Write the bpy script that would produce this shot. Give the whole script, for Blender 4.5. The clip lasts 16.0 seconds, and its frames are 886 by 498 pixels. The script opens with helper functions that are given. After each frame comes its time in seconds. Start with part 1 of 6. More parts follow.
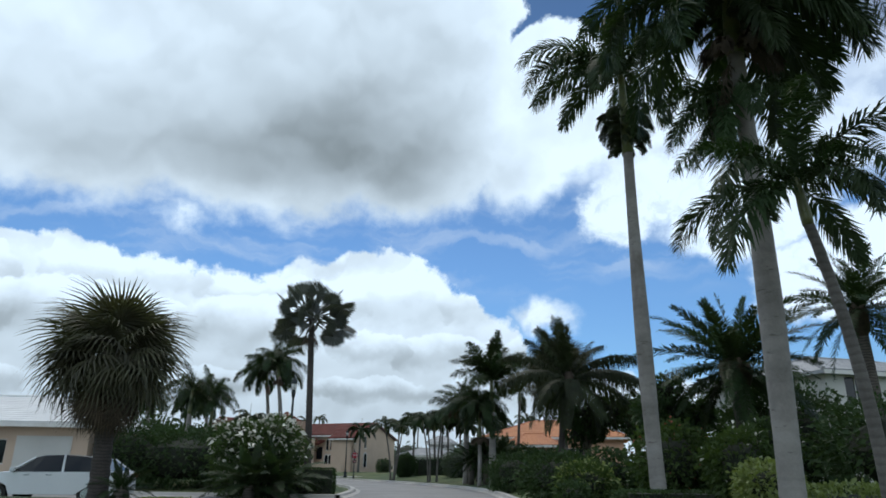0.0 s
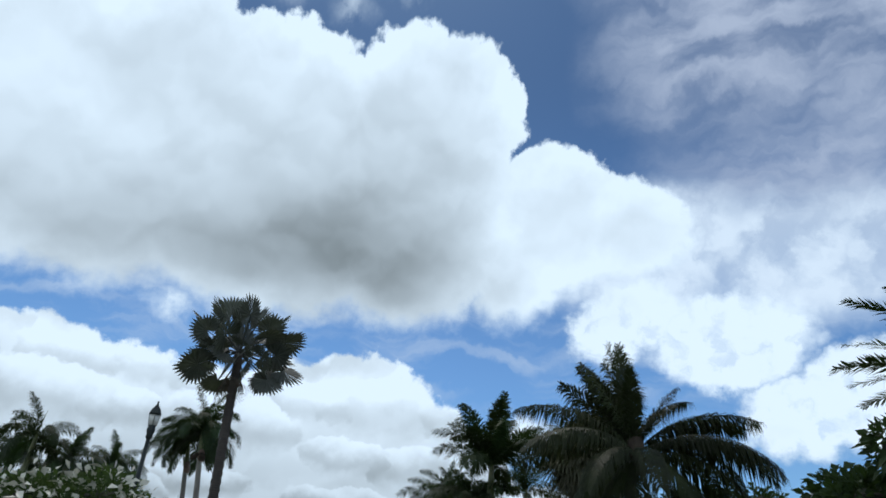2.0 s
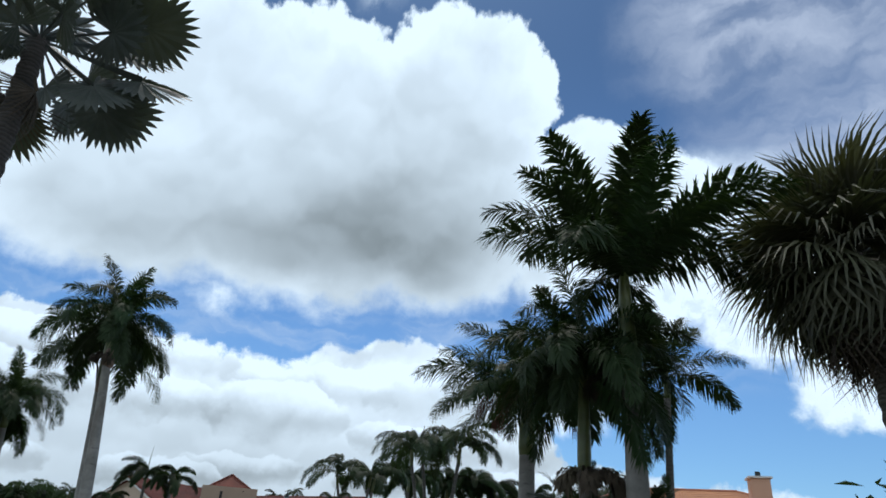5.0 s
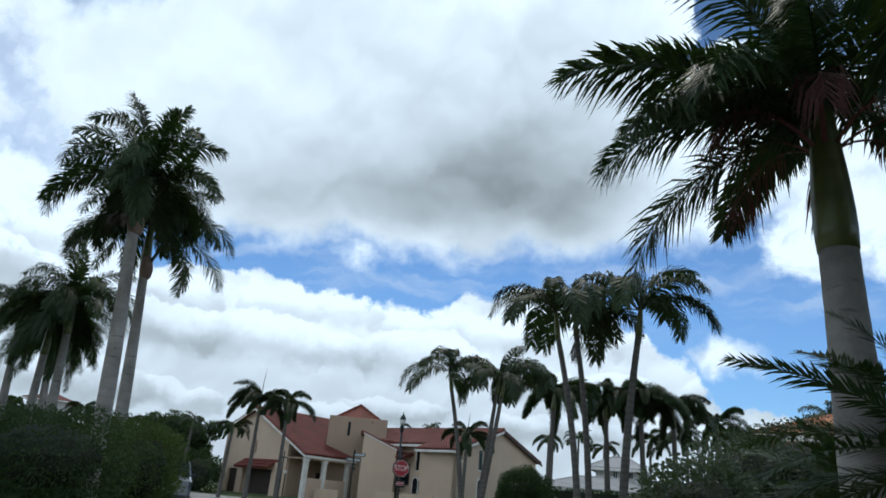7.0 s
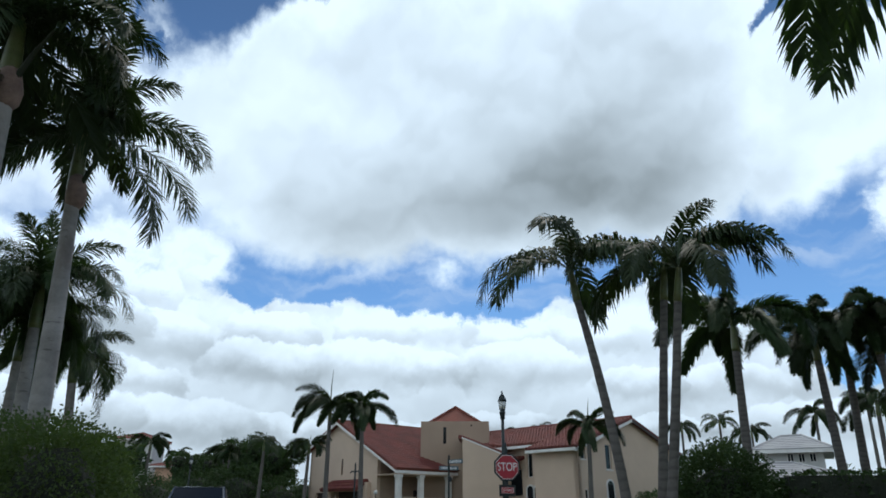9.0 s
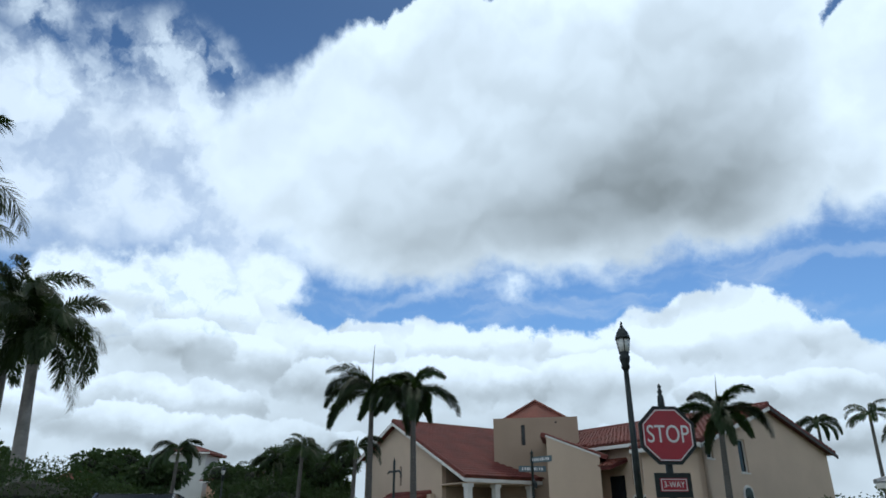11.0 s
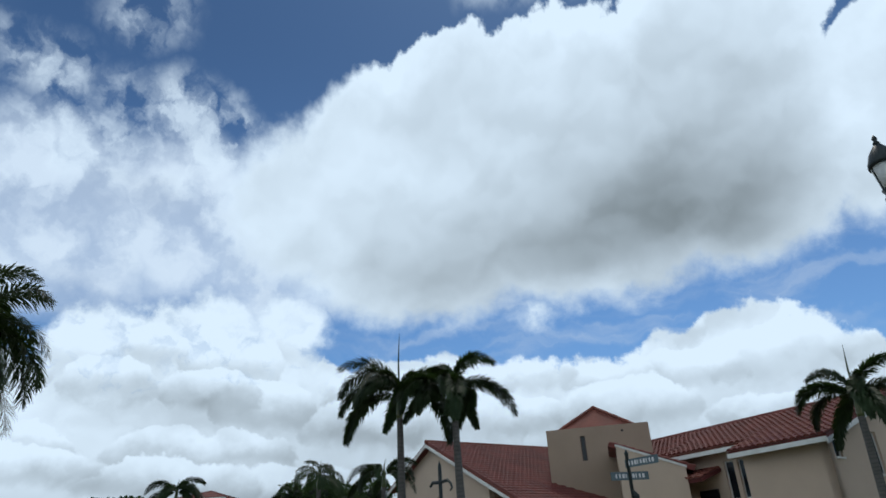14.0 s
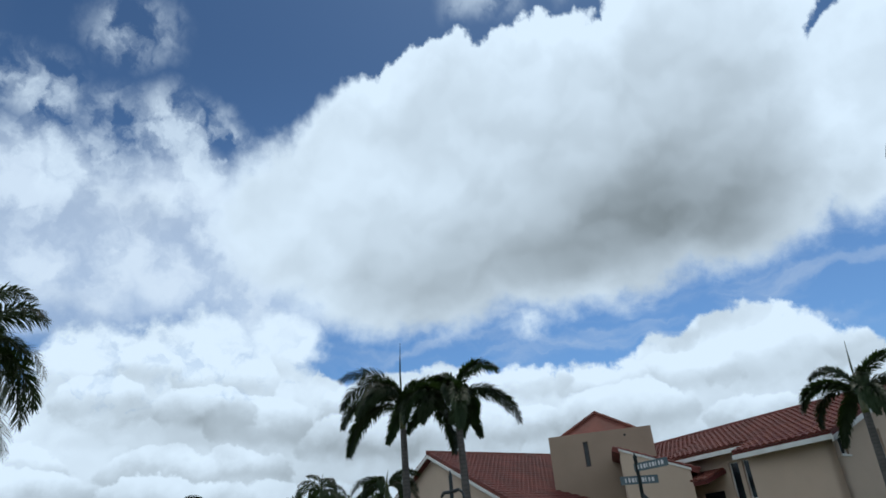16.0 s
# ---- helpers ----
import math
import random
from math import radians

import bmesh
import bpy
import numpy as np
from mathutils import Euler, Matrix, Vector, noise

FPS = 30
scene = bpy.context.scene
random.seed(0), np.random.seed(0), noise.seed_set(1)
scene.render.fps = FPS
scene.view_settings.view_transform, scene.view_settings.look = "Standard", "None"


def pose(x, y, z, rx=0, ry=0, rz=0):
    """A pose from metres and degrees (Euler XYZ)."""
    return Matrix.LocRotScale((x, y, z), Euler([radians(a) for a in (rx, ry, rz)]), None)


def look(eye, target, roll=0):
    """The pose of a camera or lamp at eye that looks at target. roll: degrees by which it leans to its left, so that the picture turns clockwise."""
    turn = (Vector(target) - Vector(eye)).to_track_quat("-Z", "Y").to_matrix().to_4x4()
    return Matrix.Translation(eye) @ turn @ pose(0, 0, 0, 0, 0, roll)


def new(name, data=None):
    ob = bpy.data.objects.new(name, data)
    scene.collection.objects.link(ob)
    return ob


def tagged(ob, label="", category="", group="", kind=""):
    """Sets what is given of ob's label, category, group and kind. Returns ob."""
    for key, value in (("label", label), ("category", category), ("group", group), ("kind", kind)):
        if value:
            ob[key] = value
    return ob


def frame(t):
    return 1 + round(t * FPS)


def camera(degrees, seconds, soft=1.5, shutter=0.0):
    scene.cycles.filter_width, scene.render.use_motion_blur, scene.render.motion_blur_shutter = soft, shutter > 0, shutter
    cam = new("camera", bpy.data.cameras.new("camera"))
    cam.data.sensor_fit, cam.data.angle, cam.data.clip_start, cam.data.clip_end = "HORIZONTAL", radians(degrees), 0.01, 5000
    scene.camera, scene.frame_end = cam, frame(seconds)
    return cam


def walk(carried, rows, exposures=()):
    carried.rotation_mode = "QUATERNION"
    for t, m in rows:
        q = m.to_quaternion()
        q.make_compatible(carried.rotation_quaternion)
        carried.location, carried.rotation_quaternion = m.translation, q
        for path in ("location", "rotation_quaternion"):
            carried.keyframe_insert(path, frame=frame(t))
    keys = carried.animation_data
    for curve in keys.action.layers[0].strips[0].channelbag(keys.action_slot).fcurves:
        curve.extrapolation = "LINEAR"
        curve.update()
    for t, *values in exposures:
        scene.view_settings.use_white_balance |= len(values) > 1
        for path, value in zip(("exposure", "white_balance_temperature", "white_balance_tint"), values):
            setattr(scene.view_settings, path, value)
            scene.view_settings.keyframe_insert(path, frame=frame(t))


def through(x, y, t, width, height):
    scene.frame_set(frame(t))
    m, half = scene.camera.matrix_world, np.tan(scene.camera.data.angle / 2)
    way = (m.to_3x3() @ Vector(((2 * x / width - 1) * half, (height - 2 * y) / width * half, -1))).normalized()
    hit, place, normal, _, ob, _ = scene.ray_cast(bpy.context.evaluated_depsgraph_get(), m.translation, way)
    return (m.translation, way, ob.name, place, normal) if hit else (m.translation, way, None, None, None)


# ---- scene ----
cam = camera(67.63, 16.0, soft=1.7)
# seconds, eye, heading to the left of +y, pitch, lean
PATH = [
    (0, (0.000, 0.000, 1.295), 0.23, 18.25, 0.58),
    (0.5, (-0.005, 3.446, 1.297), 0.47, 20.81, 2.03),
    (1, (-0.001, 6.855, 1.298), 0.49, 24.43, 3.52),
    (1.5, (0.027, 10.176, 1.298), 0.40, 26.86, 4.36),
    (2, (0.020, 13.521, 1.302), -0.15, 27.68, 4.80),
    (2.5, (0.080, 16.827, 1.301), -1.06, 28.09, 4.92),
    (3, (0.173, 20.136, 1.304), -1.80, 28.87, 5.42),
    (3.2, (0.169, 21.486, 1.307), -2.09, 29.17, 5.61),
    (5.3, (0.228, 34.555, 1.306), 4.95, 25.31, 3.50),
    (5.5, (0.164, 35.601, 1.304), 6.10, 24.85, 3.53),
    (6, (-0.008, 38.169, 1.301), 9.70, 23.25, 4.74),
    (6.5, (-0.252, 40.545, 1.296), 12.77, 21.45, 5.17),
    (7, (-0.623, 42.910, 1.294), 15.47, 20.70, 5.12),
    (7.5, (-1.150, 45.322, 1.300), 18.52, 20.51, 5.26),
    (8, (-1.767, 47.661, 1.307), 21.27, 20.53, 4.65),
    (8.5, (-2.475, 49.821, 1.304), 22.56, 20.89, 2.79),
    (9, (-3.298, 52.108, 1.294), 23.20, 21.46, 0.34),
    (9.5, (-4.253, 54.410, 1.299), 24.15, 21.82, -0.73),
    (9.7, (-4.638, 55.343, 1.301), 24.78, 21.89, -0.72),
    (11.8, (-8.844, 63.476, 1.296), 31.16, 23.45, -0.28),
    (12, (-9.226, 63.903, 1.292), 31.15, 23.66, -0.67),
    (12.5, (-9.901, 65.086, 1.285), 31.12, 24.34, -1.90),
    (13, (-10.620, 65.926, 1.289), 30.79, 24.99, -2.47),
    (13.5, (-11.035, 66.451, 1.298), 30.93, 25.42, -2.66),
    (14, (-11.279, 66.685, 1.301), 31.05, 25.80, -3.14),
    (14.5, (-11.418, 66.744, 1.303), 30.71, 26.18, -3.91),
    (15, (-11.474, 66.678, 1.308), 30.33, 26.46, -4.65),
    (15.5, (-11.540, 66.678, 1.314), 30.25, 26.57, -4.96),
    (16, (-11.562, 66.713, 1.309), 30.24, 26.61, -5.06),
]


def aim(eye, heading, pitch, lean):
    h, p = radians(heading), radians(pitch)
    way = Vector((-math.sin(h) * math.cos(p), math.cos(h) * math.cos(p), math.sin(p)))
    return look(eye, Vector(eye) + way, lean)


EXPOSURES = [(0, 0.0), (0.6, -0.02), (1.2, -0.08), (2.0, -0.13), (3.2, -0.14), (5.3, 0.02), (7.0, 0.07), (9.7, 0.02), (11.8, -0.12), (12.6, -0.2), (16.0, -0.22)]
walk(cam, [(t, aim(eye, h, p, lean)) for t, eye, h, p, lean in PATH], EXPOSURES)


# ---- light: sky with cloud, and a sun behind the cloud deck ----
SUN_AZ, SUN_EL = 12.0, 62.0


class Graph:
    """Short hand for node trees."""

    def __init__(self, tree):
        self.tree = tree
        tree.nodes.clear()

    def node(self, kind, links=(), **values):
        n = self.tree.nodes.new(kind)
        for key, value in values.items():
            setattr(n, key, value)
        for slot, value in dict(links).items():
            if isinstance(value, bpy.types.NodeSocket):
                self.tree.links.new(value, n.inputs[slot])
            else:
                n.inputs[slot].default_value = value
        return n

    def math(self, operation, a, b=0.0, c=0.0, clamp=False):
        return self.node("ShaderNodeMath", {0: a, 1: b, 2: c}, operation=operation, use_clamp=clamp).outputs[0]

    def vec(self, operation, a, b):
        return self.node("ShaderNodeVectorMath", {0: a, 1: b}, operation=operation).outputs[0]

    def noise(self, vector, scale, detail=3.0, rough=0.55, color=False, distortion=0.0):
        n = self.node("ShaderNodeTexNoise", {"Vector": vector, "Scale": scale, "Detail": detail, "Roughness": rough, "Distortion": distortion})
        return n.outputs["Color" if color else "Fac"]

    def ramp(self, value, low, high, to_low=0.0, to_high=1.0, smooth=True):
        n = self.node("ShaderNodeMapRange", {"Value": value, "From Min": low, "From Max": high, "To Min": to_low, "To Max": to_high})
        n.interpolation_type = "SMOOTHSTEP" if smooth else "LINEAR"
        return n.outputs[0]

    def mix(self, fac, a, b, blend="MIX"):
        n = self.node("ShaderNodeMix", data_type="RGBA", blend_type=blend)
        for slot, value in ((0, fac), (6, a), (7, b)):
            if isinstance(value, bpy.types.NodeSocket):
                self.tree.links.new(value, n.inputs[slot])
            else:
                n.inputs[slot].default_value = value
        return n.outputs[2]


# cloud masses: heading left of +y, elevation, half width, half height (degrees)
DECK = [
    (-0.6, 38.0, 6.6, 7.6), (4.5, 36.0, 8.5, 9.8), (18, 34.5, 13, 9.6), (28, 33.5, 12, 10.0), (37, 32, 10, 8.8), (45, 29.5, 8, 7.0),
    (3, 28.2, 10, 8.0), (17, 27.6, 16, 8.0), (33, 25.4, 14, 6.6), (-11.2, 30.0, 6.5, 6.2), (-17, 29.0, 7, 4.0), (-7, 25.4, 5, 4.2),
]
SOFT_DECK = [(54, 27, 10, 7.0), (66, 26, 12, 8.0), (-20, 27.5, 14, 6.2), (-34, 26, 16, 6.0), (47, 23.5, 7, 5.5)]
BANK = [
    (30, 8.5, 7, 7.6), (36, 7.5, 8, 8.4), (43, 6, 10, 9.6), (24, 7, 8, 8.2), (19, 6, 8, 9.2), (12, 7, 7, 9.6), (6, 8.5, 7, 9.4), (1.5, 8, 5.5, 8.0),
    (-3, 5, 5, 7.5), (52, 5.5, 13, 9.0), (64, 5, 13, 9.5), (80, 8, 20, 10), (20, 2, 60, 6.5),
]
PUFFS = [
    (59, 16.4, 5.0, 3.4), (53.5, 17.0, 4.5, 3.6), (51.2, 18.8, 2.6, 2.8), (45.5, 19.0, 4.0, 2.0), (47, 16.0, 4.0, 2.2), (-15.5, 20.8, 3.0, 2.6),
    (-25.5, 19.8, 6.5, 3.4), (-18.5, 22.4, 4.0, 2.2), (-30.5, 14.0, 4.5, 3.0), (-36, 15, 6, 4), (-8.5, 12.6, 3.2, 1.4), (-46, 14, 9, 6), (23, 19.6, 3.4, 0.9),
    (52, 8.7, 3.4, 1.8), (47.5, 8.6, 2.8, 1.5), (43, 9.8, 2.6, 1.3), (60, 10, 4, 2.2), (36.5, 12.2, 3.2, 1.7), (56, 12.4, 3.2, 1.3), (41, 13.6, 2.6, 1.2),
]
FRAGMENTS = [(61.0, 43.0, 5.2, 2.3), (58, 36, 7, 3.4), (64, 32, 9, 3.6), (54.5, 33.5, 6, 5), (68, 37, 6, 3), (8, 48.6, 4, 2.0), (23, 47.3, 6, 1.8), (13, 46.5, 2.5, 1.6)]
VEIL = [(-34, 33, 20, 6), (-30, 43, 17, 9), (-44, 40, 14, 10), (-25, 50, 14, 6)]
GREY = [(8, 29.0, 18, 13.0, 0.28), (6, 28.5, 15, 10.0, 0.12), (22, 26.0, 16, 6.0, 0.08), (18, 26.5, 18, 8.0, 0.23), (4, 25.0, 15, 7.0, 0.20), (29, 23.0, 16, 6.0, 0.23), (35, 21.4, 10, 4.0, 0.19), (0, 38, 7, 6, 0.08), (26, 35, 12, 5, 0.09), (58, 26, 16, 8, 0.12), (20, 4.0, 80, 12.0, 0.50), (54, 13.5, 11, 3.4, 0.23), (40, 11, 9, 3, 0.16)]


def make_sky():
    world = bpy.data.worlds.new("sky")
    scene.world = world
    world.use_nodes = True
    g = Graph(world.node_tree)
    way = g.node("ShaderNodeTexCoord").outputs["Generated"]
    axis = g.node("ShaderNodeSeparateXYZ", {0: way})
    left = g.math("MULTIPLY", axis.outputs[0], -1.0)
    az = g.math("MULTIPLY", g.math("ARCTAN2", left, axis.outputs[1]), 57.29578)
    el = g.math("MULTIPLY", g.math("ARCSINE", axis.outputs[2]), 57.29578)
    flat = g.node("ShaderNodeCombineXYZ", {0: az, 1: el}).outputs[0]

    def shifted(start, scale, detail, amount, rough=0.55):
        off = g.vec("SUBTRACT", g.noise(flat, scale, detail, rough, True), (0.5, 0.5, 0.5))
        return g.vec("ADD", start, g.vec("MULTIPLY", off, (amount, amount * 0.8, 0.0)))

    rolled = shifted(shifted(flat, 0.2, 2.0, 3.6), 0.6, 7.0, 3.4, 0.6)
    eased = shifted(shifted(flat, 0.2, 2.0, 3.6), 0.5, 3.0, 1.8)
    lobed = shifted(shifted(flat, 0.25, 1.0, 2.6), 1.0, 4.0, 1.5, 0.55)
    soft = shifted(flat, 0.12, 5.0, 8.0, 0.6)
    broad = shifted(flat, 0.10, 2.0, 4.0)

    def mass(vector, rows, weight=False, grow=1.1):
        total = None
        for row in rows:
            m = g.node("ShaderNodeMapping", {"Vector": vector, "Location": (row[0], row[1], 0), "Scale": (row[2] + grow, row[3] + grow, 1)}, vector_type="TEXTURE")
            d = g.node("ShaderNodeTexGradient", {0: m.outputs[0]}, gradient_type="SPHERICAL").outputs[1]
            if weight:
                d = g.math("MULTIPLY", g.ramp(d, 0.0, 0.9), row[4])
                total = d if total is None else g.math("ADD", total, d)
            else:
                d = g.math("MULTIPLY", d, min(row[2], row[3]))
                total = d if total is None else g.math("MAXIMUM", total, d)
        return total

    def over(a, b):
        return g.math("MAXIMUM", a, b)

    deck, bank, puffs = mass(rolled, DECK), mass(rolled, BANK), mass(rolled, PUFFS)
    # crisp heads, ragged and soft undersides
    edge = over(g.ramp(el, 20.0, 32.0, 2.6, 0.75), g.ramp(az, 34.0, 50.0, 0.7, 3.5))
    deck_mask = g.node("ShaderNodeMapRange", {"Value": deck, "From Min": 0.2, "From Max": edge}, interpolation_type="SMOOTHSTEP").outputs[0]
    soft_mask = g.math("MULTIPLY", g.ramp(mass(soft, SOFT_DECK), 0.1, 3.6), g.ramp(g.noise(rolled, 0.2, 5.0, 0.5), 0.34, 0.6, 0.55, 0.98))
    bank_mask = g.ramp(bank, 0.3, 0.8)
    puff_mask = g.math("MULTIPLY", g.ramp(puffs, 0.15, 1.1), g.ramp(g.noise(rolled, 0.5, 3.0), 0.3, 0.5, 0.75, 1.0))
    torn = g.ramp(g.noise(rolled, 0.27, 4.0, 0.5), 0.38, 0.64)
    torn_mask = g.math("MULTIPLY", g.ramp(mass(soft, FRAGMENTS), 0.0, 2.6), g.math("MULTIPLY", torn, 0.75))
    streak = g.node("ShaderNodeMapping", {"Vector": soft, "Rotation": (0, 0, radians(32)), "Scale": (0.1, 0.34, 1)}).outputs[0]
    strands = g.ramp(g.noise(streak, 1.0, 5.0, 0.5), 0.3, 0.68, 0.22, 0.86)
    veil_mask = g.math("MULTIPLY", g.ramp(mass(soft, VEIL), 0.0, 6.0), strands)
    # scattered cloud over the rest of the sky, away from the sun
    rest = g.math("MULTIPLY", g.ramp(g.noise(way, 2.6, 5.0), 0.38, 0.58), g.ramp(g.math("ABSOLUTE", az), 70.0, 100.0))
    solid = over(over(deck_mask, bank_mask), over(puff_mask, over(rest, torn_mask)))

    # billows: brighter where the cloud thins upwards, darker where it thickens
    def billow(scale, detail, reach, low, high, rough=0.5):
        up = g.vec("ADD", eased, (0.2 * reach, reach, 0.0))
        lift = g.math("SUBTRACT", g.noise(up, scale, detail, rough), g.noise(eased, scale, detail, rough))
        return g.ramp(lift, -0.16, 0.16, low, high)

    grey = mass(broad, GREY, True, 1.5)
    grey = g.math("ADD", grey, g.math("MULTIPLY", billow(0.10, 1.0, 2.4, -0.09, 0.15), g.ramp(el, 14.0, 24.0, 0.4, 0.7)))
    grey = g.math("ADD", grey, g.math("MULTIPLY", billow(0.34, 1.0, 0.8, -0.12, 0.15, 0.4), g.ramp(el, 16.0, 24.0, 0.3, 0.2)))
    # heaped heads of the low bank, each bright on top and shaded beneath, the nearer ones in front
    rnd = random.Random(4)
    split = None
    for level, (top, many, wide, high) in enumerate(((17.0, 11, 4.2, 2.6), (13.4, 11, 4.6, 2.6), (9.8, 10, 5.2, 2.4), (6.6, 8, 6.4, 2.0))):
        for k in range(many):
            where = (-8 + 78 * (k + 0.5 * (level % 2) + rnd.uniform(-0.25, 0.25)) / many, top + rnd.uniform(-1.4, 1.2))
            size = rnd.uniform(0.75, 1.25)
            m = g.node("ShaderNodeMapping", {"Vector": lobed, "Location": (*where, 0), "Scale": (wide * size, high * size, 1)}, vector_type="TEXTURE").outputs[0]
            high_in = g.node("ShaderNodeSeparateXYZ", {0: m}).outputs[1]
            cover = g.math("MULTIPLY", g.ramp(g.node("ShaderNodeTexGradient", {0: m}, gradient_type="SPHERICAL").outputs[1], 0.0, 0.11), g.ramp(high_in, -0.8, 0.2))
            shade = g.ramp(high_in, -0.6, 0.75, 0.48, -0.18)
            split = g.math("MULTIPLY", cover, shade) if split is None else g.math("ADD", g.math("MULTIPLY", split, g.math("SUBTRACT", 1.0, cover)), g.math("MULTIPLY", cover, shade))
    grey = g.math("ADD", grey, g.math("MULTIPLY", split, g.ramp(deck_mask, 0.0, 0.6, 1.0, 0.0)))
    # low puffs stand out against the shaded bank behind them
    behind = g.math("MULTIPLY", g.ramp(mass(eased, PUFFS, grow=3.2), 0.0, 1.6), g.math("SUBTRACT", 1.0, puff_mask))
    grey = g.math("ADD", grey, g.math("MULTIPLY", g.math("MULTIPLY", behind, 0.16), g.ramp(el, 19.0, 23.0, 1.0, 0.0)))
    grey = g.math("ADD", grey, g.ramp(deck, 0.3, 4.5, -0.07, 0.12), clamp=True)
    grey = g.ramp(grey, 0.0, 1.0, 0.0, 0.95, False)
    cloud = g.mix(grey, (0.84, 1.02, 1.19, 1), (0.150, 0.186, 0.203, 1))
    haze = g.mix(g.ramp(grey, 0.0, 0.6), (0.75, 0.91, 1.09, 1), (0.45, 0.54, 0.63, 1))
    sky = g.node("ShaderNodeTexSky", sky_type="NISHITA", sun_disc=False, sun_elevation=radians(SUN_EL), sun_rotation=radians(-SUN_AZ), air_density=1.0, dust_density=0.3, ozone_density=4.0)
    tint = g.mix(g.ramp(el, 14.0, 44.0), (0.070, 0.096, 0.115, 1), (0.041, 0.057, 0.068, 1))
    clear = g.mix(1.0, sky.outputs[0], tint, "MULTIPLY")
    thin = g.mix(veil_mask, clear, (0.50, 0.60, 0.78, 1))
    # flat wisps in the clear band
    level = g.node("ShaderNodeMapping", {"Vector": soft, "Scale": (0.09, 0.5, 1)}).outputs[0]
    wisp = g.math("MULTIPLY", g.ramp(g.noise(level, 1.0, 4.0, 0.5), 0.42, 0.72, 0.0, 0.42), g.math("MULTIPLY", g.ramp(el, 13.0, 17.0), g.ramp(el, 21.0, 26.0, 1.0, 0.0)))
    thin = g.mix(wisp, thin, (0.60, 0.74, 0.92, 1))
    thin = g.mix(soft_mask, thin, haze)
    # unseen clouds opposite the sun, brightened as if front-lit to add fill light
    lit = g.mix(g.ramp(g.math("ABSOLUTE", az), 70.0, 120.0), (1, 1, 1, 1), (1.15, 1.13, 1.11, 1))
    cloud = g.mix(1.0, cloud, lit, "MULTIPLY")
    out = g.node("ShaderNodeBackground", {"Color": g.mix(solid, thin, cloud), "Strength": 1.0})
    g.node("ShaderNodeOutputWorld", {"Surface": out.outputs[0]})


make_sky()
sun = new("sun", bpy.data.lights.new("sun", "SUN"))
sun.data.energy, sun.data.angle, sun.data.color = 1.4, radians(12), (1.0, 0.95, 0.88)
_a, _e = radians(SUN_AZ), radians(SUN_EL)
sun.matrix_world = look((0, 0, 60), Vector((0, 0, 60)) - Vector((-math.sin(_a) * math.cos(_e), math.cos(_a) * math.cos(_e), math.sin(_e))))


# ---- materials ----
def material(name, base, second=None, rough=0.6, metal=0.0, scale=4.0, fine=40.0, bump=0.2, spread=0.0, through=0.0, coat=0.0, wave=None, extra=None, gloss=0.5):
    """A surface of two colours mixed by coarse and fine grain, with relief. spread: how far pieces differ from each other."""
    m = bpy.data.materials.new(name)
    m.use_nodes = True
    g = Graph(m.node_tree)
    second = second or tuple(c * 0.7 for c in base)
    where = g.node("ShaderNodeTexCoord").outputs["Object"]
    coarse, small = g.noise(where, scale, 4.0), g.noise(where, fine, 3.0)
    amount = g.math("ADD", g.ramp(coarse, 0.3, 0.7, 0.0, 0.75), g.math("MULTIPLY", small, 0.3), clamp=True)
    color = g.mix(amount, (*base, 1), (*second, 1))
    height = g.math("ADD", g.math("MULTIPLY", coarse, 0.4), small)
    if wave:
        axis = g.node("ShaderNodeTexWave", {"Vector": where, "Scale": wave[0], "Distortion": wave[1], "Detail": 2.0, "Detail Scale": 1.5}, bands_direction=wave[2]).outputs["Fac"]
        color = g.mix(g.math("MULTIPLY", g.ramp(axis, 0.5, 1.0), wave[3]), color, (*[c * 0.45 for c in second], 1))
        height = g.math("ADD", height, g.math("MULTIPLY", axis, -1.5 * wave[3]))
    if extra:
        color = extra(g, where, color)
    if spread:
        seed = g.node("ShaderNodeObjectInfo").outputs["Random"]
        hsv = g.node("ShaderNodeHueSaturation", {"Color": color, "Value": g.ramp(seed, 0, 1, 1 - spread, 1 + spread, False), "Hue": g.ramp(seed, 0, 1, 0.5 - spread * 0.05, 0.5 + spread * 0.05, False)})
        color = hsv.outputs[0]
    relief = g.node("ShaderNodeBump", {"Strength": bump, "Distance": 0.02, "Height": height}).outputs[0]
    shine = g.ramp(small, 0.2, 0.8, max(rough - 0.1, 0.03), min(rough + 0.12, 1.0))
    s = g.node("ShaderNodeBsdfPrincipled", {"Base Color": color, "Roughness": shine, "Metallic": metal, "Normal": relief, "Coat Weight": coat, "Specular IOR Level": gloss})
    result = s.outputs[0]
    if through:
        t = g.node("ShaderNodeBsdfTranslucent", {"Color": g.mix(1.0, color, (1.3, 1.5, 0.6, 1), "MULTIPLY")})
        result = g.node("ShaderNodeMixShader", {0: through, 1: result, 2: t.outputs[0]}).outputs[0]
    g.node("ShaderNodeOutputMaterial", {0: result})
    return m


def glass_material(name, tint):
    m = bpy.data.materials.new(name)
    m.use_nodes = True
    g = Graph(m.node_tree)
    s = g.node("ShaderNodeBsdfPrincipled", {"Base Color": (*tint, 1), "Roughness": 0.04, "IOR": 1.5, "Specular IOR Level": 0.3})
    g.node("ShaderNodeOutputMaterial", {0: s.outputs[0]})
    return m


